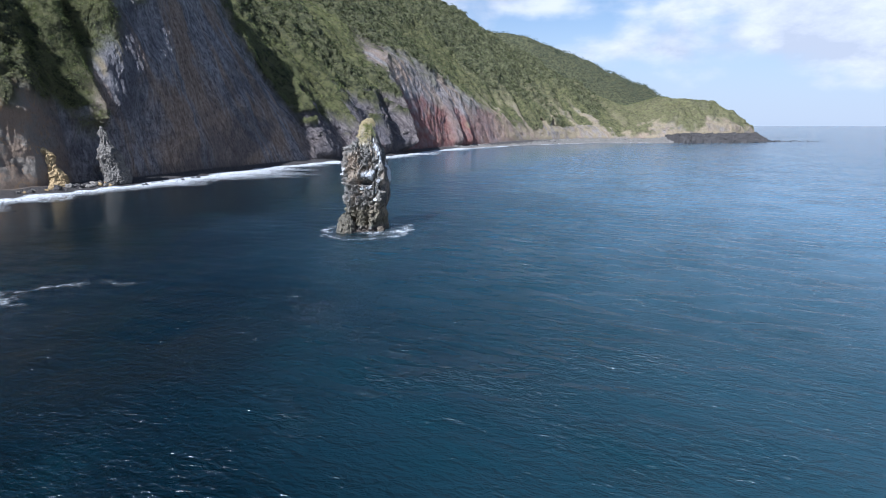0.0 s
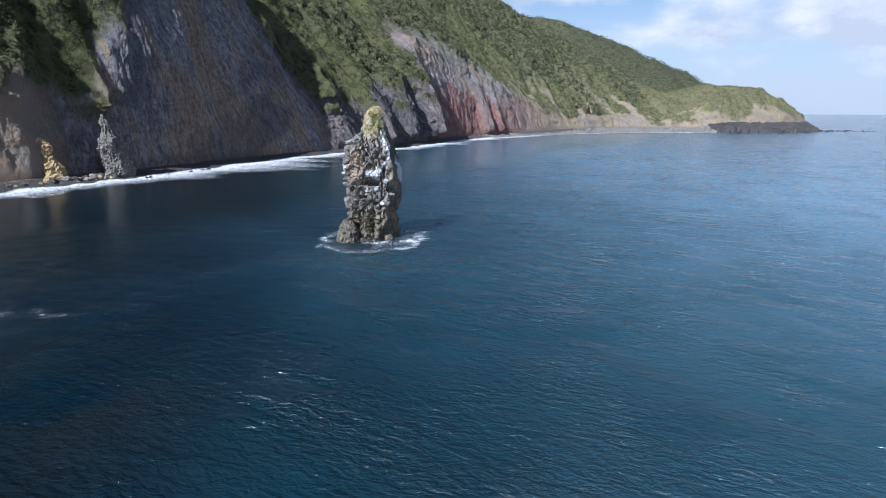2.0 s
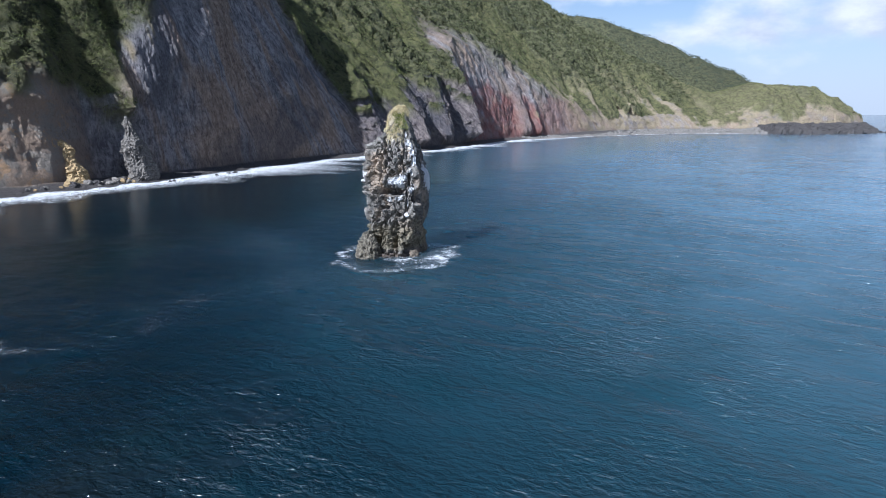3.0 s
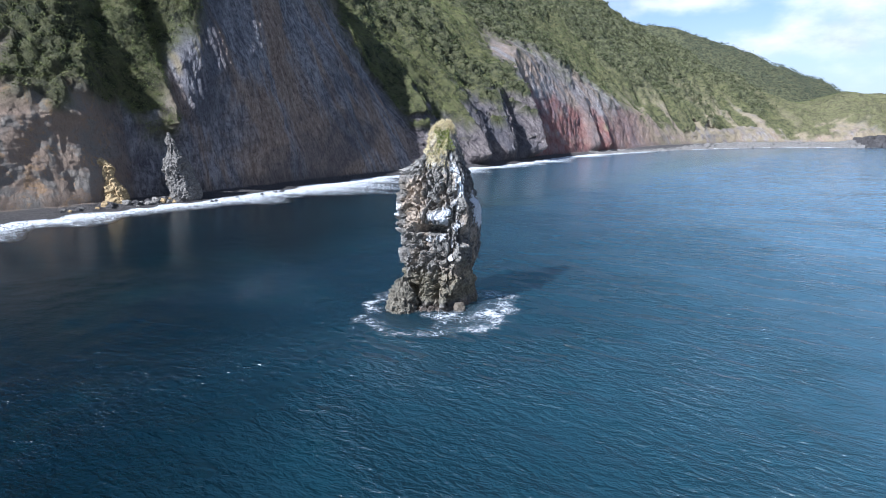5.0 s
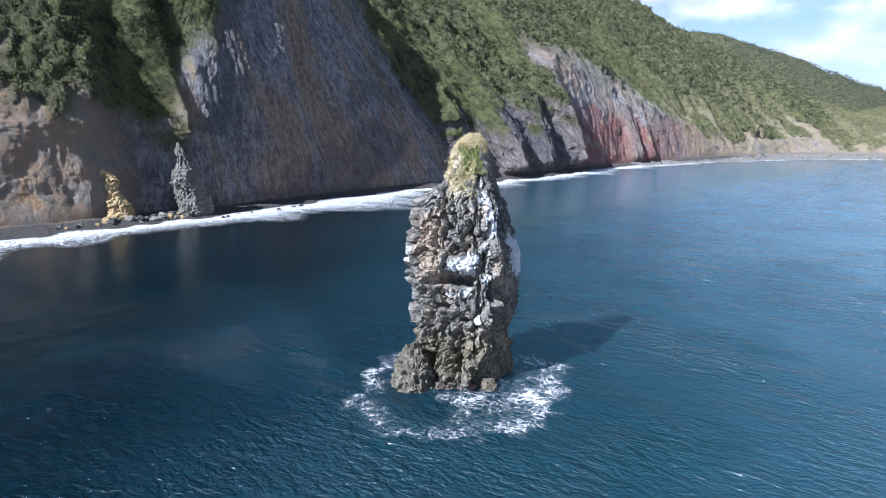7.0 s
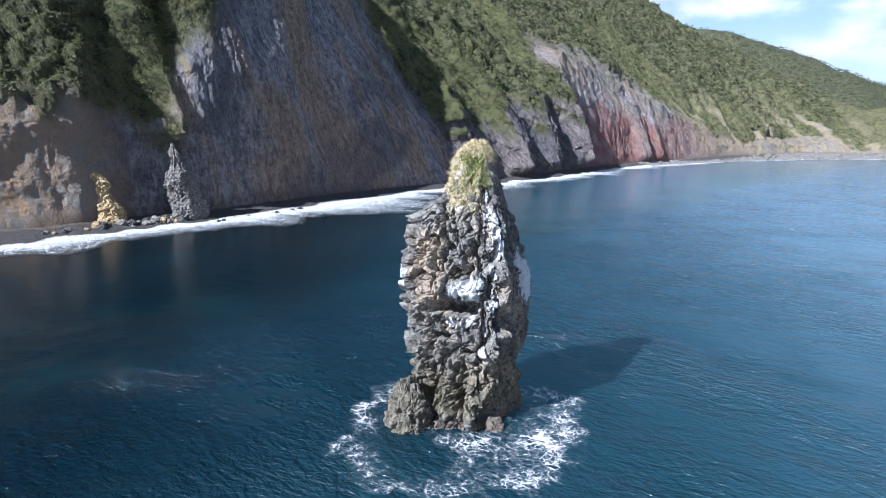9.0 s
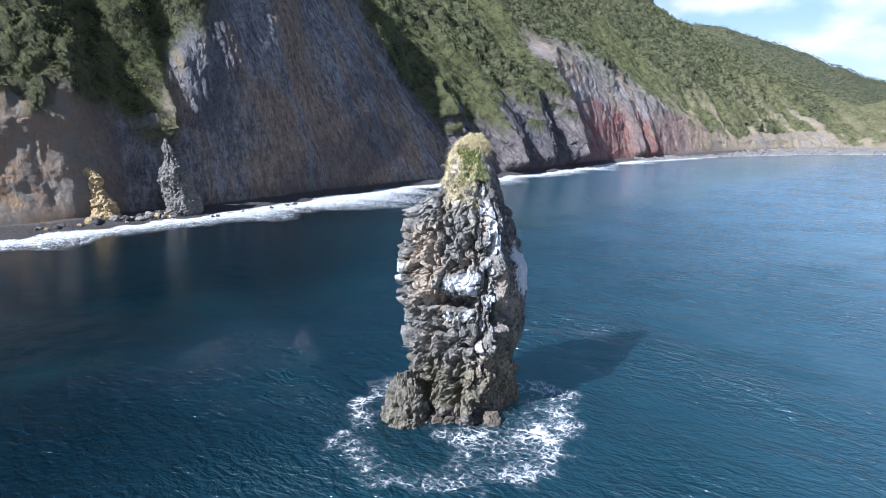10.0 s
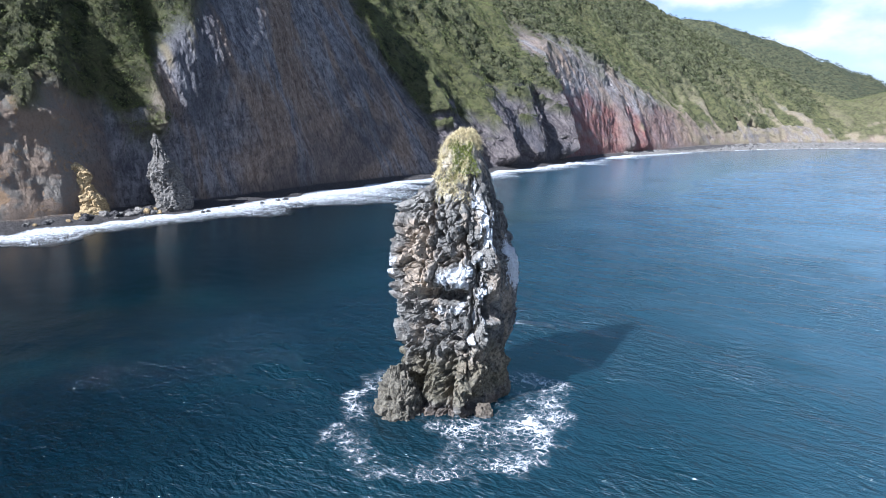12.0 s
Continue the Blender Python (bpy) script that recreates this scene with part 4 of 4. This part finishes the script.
def stack_grass():
    rng = np.random.default_rng(5)
    for name, mat, count, label in (("dry_grass", GRASS, 9000, "pale dry grass tufts"), ("green_grass", GREEN, 4200, "fresh green grass patch")):
        iz, ia = rng.integers(330, 439, count * 9), rng.integers(0, SV.shape[1], count * 9)
        z, u, sea_side = SZ[iz, ia], SU[iz, ia], SEAWARD[iz, ia] > 0.3
        jit = fbm(SV[iz, ia] / (0.9, 0.9, 1.1), 3, 131)
        fresh = (np.abs(u - 1.6 - 0.2 * (27 - z)) < 1.15 + 0.3 * jit) & (z > 25.2 + 0.5 * jit) & (z < 28.4 + 0.5 * jit) & sea_side
        if name == "dry_grass":
            keep = (z > 28.0 + 0.9 * jit) | ((z > 25 + jit) & (u < 0.9) & (jit > -0.25)) | ((z > 22.7 + 1.2 * jit) & (np.abs(u - 0.4) < 1.7) & sea_side & (jit > -0.3))
            keep &= ~fresh | (jit > 0.45)
        else:
            keep = fresh | ((np.abs(u - 0.2) < 0.9) & (np.abs(z - 25.4) < 0.7) & (jit > 0) & sea_side)
        iz, ia = iz[keep][:count], ia[keep][:count]
        base = SV[iz, ia] + rng.normal(size=(len(iz), 3)) * 0.08
        out = np.stack([base[:, 0], base[:, 1], np.full(len(iz), 5.0)], 1)
        out[:, :2] -= SIDE * 1.2
        out /= np.linalg.norm(out, axis=1, keepdims=True)
        n = len(iz)
        v, f = blades(base, out, rng.uniform(0.25, 0.75, n) * (1 if name == "dry_grass" else 0.7), rng.uniform(0.012, 0.03, n), rng)
        ob = part(name, mesh_of(name, v, f, [mat], shade=False), stack, label)
        tagged(ob, kind="stuff")


stack_grass()


def lump(name, size, mat, seed, rough=0.22, detail=34, attrs=None, grain=0):
    """A boulder: a ball broken into facets and worn."""
    n, m = detail, detail // 2 + 2
    th = np.linspace(0.04, math.pi - 0.04, m)
    ph = np.linspace(0, 2 * math.pi, n, endpoint=False)
    d = np.stack([np.outer(np.sin(th), np.cos(ph)), np.outer(np.sin(th), np.sin(ph)), np.outer(np.cos(th), 1 + 0 * ph)], -1).reshape(-1, 3)
    f1, f2, val = cells(d * 1.5 + seed * 3.1, seed)
    r = 1 + rough * (0.9 * fbm(d * 1.3 + seed, 3, seed) + 1.2 * (val - 0.5) - 0.5 * np.exp(-((f2 - f1) / 0.08) ** 2) + 0.3 * fbm(d * 5, 2, seed + 9))
    if grain:                                              # knobs of that many metres
        q = d * np.asarray(size) / grain
        k1, k2, kv = cells(q + 0.3 * fbm(q, 2, seed)[:, None], seed + 3)
        r = 1 + 0.12 * fbm(q / 2.5, 3, seed) + 0.16 * (facets(q, seed + 5, 1.1)[0]) + 0.1 * kv - 0.1 * np.exp(-((k2 - k1) / 0.08) ** 2) + 0.06 * facets(q * 2.2, seed + 7, 1.2)[0] - 0.04
    p = d * r[:, None] * np.asarray(size)
    more = {k: np.full(len(p), v) for k, v in (attrs or {}).items()}
    return mesh_of(name, p, grid_faces(m, n, True)[:, ::-1], [mat], more, shade=False)


def stack_feet():
    """Lobes of rock at the water line of the stack."""
    for i, (u, v, sx, sy, sz, wet) in enumerate(((3.8, 2.9, 0.95, 0.7, 1.2, 0.75), (-5.2, 1.9, 2.3, 2.2, 4.3, 0.1), (6.0, -3.0, 1.2, 1.8, 2.6, 0.4))):
        xy = u * SIDE + v * AHEAD
        me = lump("base_boulder", (sx, sy, sz), STACK, 140 + i, 0.24, 140, dict(wet=wet, algae=0.7, warm=0, guano=0, straw=0, lit_tone=0.4), 0.9)
        part("base_boulder", me, stack, "weed-stained boulder at the water line", (*xy, 0.3))


stack_feet()


def stack_foam():
    na, nr = 260, 60
    a = np.tile(np.linspace(-math.pi, math.pi, na, endpoint=False), nr)
    t = np.repeat(np.linspace(0, 1, nr), na)
    mid, inner = MID + AHEAD * 3.2, 0.6
    reach = np.interp(a, [-3.15, -2.75, -2.2, -1.4, -0.9, -0.43, 0.22, 0.9, 1.38, 1.95, 2.16, 2.63, 3.15], [13.4, 13.3, 15, 16.5, 16.3, 15, 12.9, 13.5, 13.2, 12.3, 13.4, 13.9, 13.4])
    reach = reach * (1 + 0.07 * fbm(np.stack([np.cos(a) * 2.2, np.sin(a) * 2.2, 0 * a], 1), 4, 149))
    r = inner + t * (reach * 1.06 - inner)
    xy = mid + (r * np.cos(a))[:, None] * SIDE + (r * np.sin(a))[:, None] * AHEAD
    p = np.concatenate([xy, 0 * r[:, None] + 0.22], 1)
    front = smooth(-1.3, -0.3, a) * (1 - smooth(1.6, 1.95, a))
    band = 0.1 + 0.08 * front
    thick = 0.42 * np.exp(-(((a - 0.3) / 0.45) ** 2 + ((r - 8.0) / 2.0) ** 2)) + 0.4 * np.exp(-(((a - 1.3) / 0.75) ** 2 + ((r - 3.6) / 1.6) ** 2))
    thick = thick + 0.5 * np.exp(-(((a - 2.1) / 0.35) ** 2 + ((r - 3.2) / 0.9) ** 2))
    rim = (0.16 + 0.14 * front + 0.10 * smooth(2.2, 2.6, np.abs(a))) * np.exp(-(((t - 0.82) / 0.14) ** 2))
    hole = 0.5 * np.exp(-(((a - 2.25) / 0.45) ** 2 + ((r - 6.2) / 2.3) ** 2))
    f = np.clip((band + thick + rim - hole) * smooth(1.0, 0.8, t + 0.1 * fbm(p / 1.5, 2, 155)) * (0.95 + 0.35 * fbm(p / 3.0, 3, 151)), 0, 1.1)
    p[:, 2] += 0.18 * np.clip(fbm(p / 1.5, 3, 153), 0, 2) * np.clip(f, 0, 1)
    ob = part("stack_foam", mesh_of("stack_foam", p, grid_faces(nr, na, True), [FOAM], dict(foam=f)))
    tagged(ob, "lacy white foam washing round the sea stack", "foam", kind="stuff")


stack_foam()


def reef_foam():
    """Swirls of foam over the drowned reef."""
    n = 70
    u, v = np.meshgrid(np.linspace(-1, 1, n), np.linspace(-1, 1, n))
    u, v = u.ravel(), v.ravel()
    p = np.stack([-41 + 17 * u, -54 + 13 * v, 0 * u + 0.24], 1)
    arc = np.exp(-(((v - 0.55 * u - 0.1 + 0.25 * fbm(p / 6, 3, 161)) / 0.16) ** 2))
    core = np.exp(-(((u + 0.25) / 0.28) ** 2 + ((v + 0.55) / 0.22) ** 2))
    f = np.clip((0.4 * arc + 0.6 * core) * (1 - smooth(0.7, 1, np.hypot(u, v))) * (0.8 + 0.6 * fbm(p / 4, 3, 163)), 0, 1.0)
    ob = part("reef_foam", mesh_of("reef_foam", p, grid_faces(n, n), [FOAM], dict(foam=f)))
    tagged(ob, "thin swirls of foam over a drowned reef", "foam", kind="stuff")


reef_foam()


# ---- pillars and boulders on the beach ----
def pillar(name, foot, lean, rows, mat, seed, label):
    """A leaning rock pillar; rows: height, half width along the shore, half depth."""
    rows = np.array(rows, float)
    nz, na = 90, 80
    z = np.repeat(np.linspace(rows[0, 0], rows[-1, 0], nz), na)
    a = np.tile(np.linspace(0, 2 * math.pi, na, endpoint=False), nz)
    w, d = np.interp(z, rows[:, 0], rows[:, 1]), np.interp(z, rows[:, 0], rows[:, 2])
    shift = z / rows[-1, 0]
    p = np.stack([w * np.cos(a) * 0.34 - d * np.sin(a) * 0.94 + lean[0] * shift, w * np.cos(a) * 0.94 + d * np.sin(a) * 0.34 + lean[1] * shift, z], 1)
    out = 0.9 * fbm(p / 5, 3, seed) + 0.7 * facets(p / (1.7, 1.7, 2.6), seed + 1, 1.1)[0] + 0.4 * facets(p / (0.8, 0.8, 1.1), seed + 3, 1.1)[0] + 0.2 * fbm(p / 0.8, 2, seed + 5)
    n = np.stack([p[:, 0] - lean[0] * shift, p[:, 1] - lean[1] * shift, 0 * z], 1)
    n /= np.linalg.norm(n, axis=1, keepdims=True) + 1e-6
    p += n * (out * np.clip((rows[-1, 0] - z) / 3, 0.15, 1))[:, None]
    ob = part(name, mesh_of(name, p, grid_faces(nz, na, True), [mat], shade=False), None, "", foot)
    return tagged(ob, label, "rock")


pillar("rock_pillar", (-125.6, 125.6, -0.5), (-5, -1), [(0, 6.4, 4.5), (8, 6.6, 4.5), (14, 5.8, 4), (18, 4.5, 3.5), (20, 2.2, 2.4), (25, 1.2, 1.6), (28, 0.3, 0.3)], GREY, 161,
       "grey craggy rock pillar leaning on the cliff foot")
pillar("ochre_rock_pillar", (-140.5, 106.0, 0.6), (-6.0, -0.8), [(-1, 6.2, 4.2), (2, 5.0, 4.0), (5, 3.4, 3.2), (10, 2.7, 2.8), (14, 3.0, 2.6), (17, 2.4, 1.9), (18.5, 0.7, 0.7)], OCHRE, 171,
       "yellow-ochre rock pillar standing on the beach")


def beach_rocks():
    rng = np.random.default_rng(9)
    kinds = [lump("beach_boulder", (1, 0.85, 0.7), m, 181 + i, 0.24, 22) for i, m in enumerate((GREY, GREY, DARK, OCHRE))]
    for i in range(34):
        y = rng.uniform(92, 116) if i < 24 else rng.uniform(74, 92)
        d = rng.uniform(4, 10) if i < 24 else rng.uniform(5, 10)
        s = along(y)
        t = radians(float(eased(SHORE[:, 2], np.array([s]))[0]))
        x0, y0 = float(eased(SHORE[:, 0], np.array([s]))[0]), float(eased(SHORE[:, 1], np.array([s]))[0])
        size = rng.uniform(0.6, 2.0) if i < 24 else rng.uniform(0.4, 1.2)
        ob = new("beach_boulder", kinds[i % 4])
        ob.matrix_basis = pose(x0 + d * math.cos(t), y0 + d * math.sin(t), d * 0.17 + size * 0.15, 0, 0, rng.uniform(0, 360)) @ Matrix.Diagonal((size, size, size, 1))
        tagged(ob, "rounded boulder lying on the dark beach", "boulder", "boulders on the beach")
    for i in range(8):
        y = rng.uniform(96, 250)
        s = along(y)
        t = radians(float(eased(SHORE[:, 2], np.array([s]))[0]))
        x0, y0 = float(eased(SHORE[:, 0], np.array([s]))[0]), float(eased(SHORE[:, 1], np.array([s]))[0])
        size, d = rng.uniform(0.4, 1.0), rng.uniform(-3, 2)
        ob = new("surf_rock", kinds[2])
        ob.matrix_basis = pose(x0 + d * math.cos(t), y0 + d * math.sin(t), 0.25, 0, 0, rng.uniform(0, 360)) @ Matrix.Diagonal((size * 1.3, size, size, 1))
        tagged(ob, "wet dark rock awash in the surf", "rock", "rocks in the surf")


beach_rocks()


def boulder_apron():
    """The belt of dark boulders under the hillside and the headland."""
    rng = np.random.default_rng(11)
    s = np.sort(np.r_[rng.uniform(along(540), LEG[21], 3600), rng.uniform(LEG[20], LEG[24], 2600)])
    head = smooth(LEG[20], LEG[21], s)
    d = rng.uniform(-3, 1, len(s)) + rng.uniform(0, 1, len(s)) * (24 + 2 * head)
    t = np.radians(eased(SHORE[:, 2], s))
    size = rng.uniform(0.5, 1.6, len(s)) ** 1.3 * (1 + 1.3 * head)
    c = np.stack([eased(SHORE[:, 0], s) + np.cos(t) * d, eased(SHORE[:, 1], s) + np.sin(t) * d, np.clip(d, 0, 20) * (0.26 + 0.17 * head) + head * rng.uniform(0, 3.0, len(s))], 1)
    far = 70                                               # stragglers awash off the point
    t = rng.random(far) ** 1.6
    c = np.concatenate([c, np.stack([548 + 95 * t, 828 + 14 * t + rng.normal(size=far) * 11, 0.3 - 0.2 * t], 1)])
    size = np.r_[size, rng.uniform(0.7, 2.4, far) * (1 - 0.6 * t)]
    dirs = np.array([(x, y, z) for x in (-1, 1) for y in (-1, 1) for z in (-1, 1)], float)
    v = c[:, None] + dirs * size[:, None, None] * rng.uniform(0.45, 1.1, (len(c), 8, 3))
    box = np.array([(0, 1, 3, 2), (4, 6, 7, 5), (0, 4, 5, 1), (2, 3, 7, 6), (0, 2, 6, 4), (1, 5, 7, 3)])
    f = (np.arange(len(c))[:, None, None] * 8 + box).reshape(-1, 4)
    point = np.r_[head > 0.5, np.ones(far, bool)]
    for keep, mat, label in ((~point, SHINGLE, "belt of grey broken boulders under the hillside"), (point, DARK, "dark broken boulders heaped round the headland")):
        k = int(keep.sum())
        f = (np.arange(k)[:, None, None] * 8 + box).reshape(-1, 4)
        ob = part("boulder_apron", mesh_of("boulder_apron", v[keep].reshape(-1, 3), f, [mat], shade=False))
        tagged(ob, label, "boulders", kind="stuff")


boulder_apron()


# ---- vegetation ----
def scatter(P, weight, count, rng):
    """Points, with the surface's normal, strewn over a grid of points by area and weight."""
    a, b, c = P[:-1, :-1], P[1:, :-1], P[:-1, 1:]
    n = np.cross(b - a, c - a)
    area = np.linalg.norm(n, axis=-1)
    w = (area * weight[:-1, :-1]).ravel()
    pick = rng.choice(len(w), count, p=w / w.sum())
    i, j = np.unravel_index(pick, area.shape)
    s, t = rng.random(count)[:, None], rng.random(count)[:, None]
    nn = n[i, j] / (area[i, j][:, None] + 1e-9)
    nn *= np.where(nn[:, 2:] < 0, -1, 1)
    return P[i, j] + s * (P[i + 1, j] - P[i, j]) + t * (P[i, j + 1] - P[i, j]), nn


def shrubs(name, base, normal, size, leaves, mat, rng, label, category, long=1.0, leaf=1.0):
    """Clumps of leaf sprays; every spray is a pointed leaf of its own."""
    k = len(base)
    up = normal * 0.5 + (0, 0, 0.8)
    up /= np.linalg.norm(up, axis=1, keepdims=True)
    d = rng.normal(size=(k, leaves, 3))
    d /= np.linalg.norm(d, axis=2, keepdims=True)
    d[..., 2] = np.abs(d[..., 2]) * 0.9
    ctr = base[:, None] + up[:, None] * size[:, None, None] * 0.25 + d * size[:, None, None] * rng.uniform(0.35, 0.75, (k, leaves, 1))
    axis = d + 0.7 * rng.normal(size=d.shape) + up[:, None] * (0.4 * long)
    axis /= np.linalg.norm(axis, axis=2, keepdims=True)
    side = np.cross(axis, rng.normal(size=d.shape))
    side /= np.linalg.norm(side, axis=2, keepdims=True)
    L = size[:, None, None] * rng.uniform(0.3, 0.55, (k, leaves, 1)) * long * leaf
    W = size[:, None, None] * rng.uniform(0.16, 0.3, (k, leaves, 1)) / long * leaf
    droop = np.array((0, 0, -0.3)) * L
    v = np.stack([ctr - axis * L * 0.5 + side * W, ctr - axis * L * 0.5 - side * W, ctr + axis * L + droop], 2).reshape(-1, 3)
    f = np.arange(len(v)).reshape(-1, 3)
    ob = part(name, mesh_of(name, v, f, [mat], shade=False))
    tagged(ob, label, category, kind="stuff")


def plant_coast():
    rng = np.random.default_rng(21)
    for name, count, low, high, leaves, mat, long, top in (
            ("sea_cliff", 42000, 0.8, 1.7, 10, LEAF, 1.6, 130), ("ribbed_cliff", 26000, 1.1, 2.3, 8, LEAF, 1.0, 230), ("red_cliff", 22000, 1.2, 2.5, 8, WOOD, 1.0, 260),
            ("hillside", 22000, 1.1, 2.4, 8, WOOD, 1.0, 260), ("headland", 9000, 0.8, 1.8, 7, LEAF, 1.0, 200)):
        P, a = COASTS[name]
        patchy = np.clip(0.8 + 1.0 * fbm(P.reshape(-1, 3) / 24, 3, 201).reshape(P.shape[:2]) + (P[..., 2] - 60) / 260 + (0.5 if name == "ribbed_cliff" else 0.2), 0.4, 1)
        w = np.where(P[..., 2] < top, smooth(0.4, 0.8, a["veg"]) * patchy * (1 - (0.75 if name != "sea_cliff" else 0.3) * a["woods"]), 0)
        base, normal = scatter(P, w, count, rng)
        size = rng.uniform(low, high, count)
        shrubs("brush", base, normal, size, leaves, mat, rng, "dense green and dry brush growing on the " + name.replace("_", " "), "brush", long, 0.55 if long < 1.5 else 0.6)
    # broad-crowned trees in drifts on the upper slopes
    for name, count, low, high in (("sea_cliff", 4600, 1.3, 2.6), ("ribbed_cliff", 4800, 2.0, 4.0), ("red_cliff", 5200, 2.2, 4.4), ("hillside", 4600, 2.2, 4.2)):
        P, a = COASTS[name]
        w = smooth(0.5, 0.8, a["veg"]) * smooth(0.4, 0.8, a["woods"]) * (P[..., 2] < 260)
        base, normal = scatter(P, w, count, rng)
        shrubs("woodland", base, normal, rng.uniform(low, high, count), 17, WOODLAND, rng, "dark green wind-clipped trees growing on the " + name.replace("_", " "), "trees", 1.0, 0.66)
    P = FAR[:16]
    base, normal = scatter(P, smooth(25, 40, P[..., 2]), 4500, rng)
    shrubs("forest", base, normal, rng.uniform(4, 7.5, 4500), 16, FOREST, rng, "dark forest canopy covering the hill", "forest", 1.0, 0.36)


plant_coast()
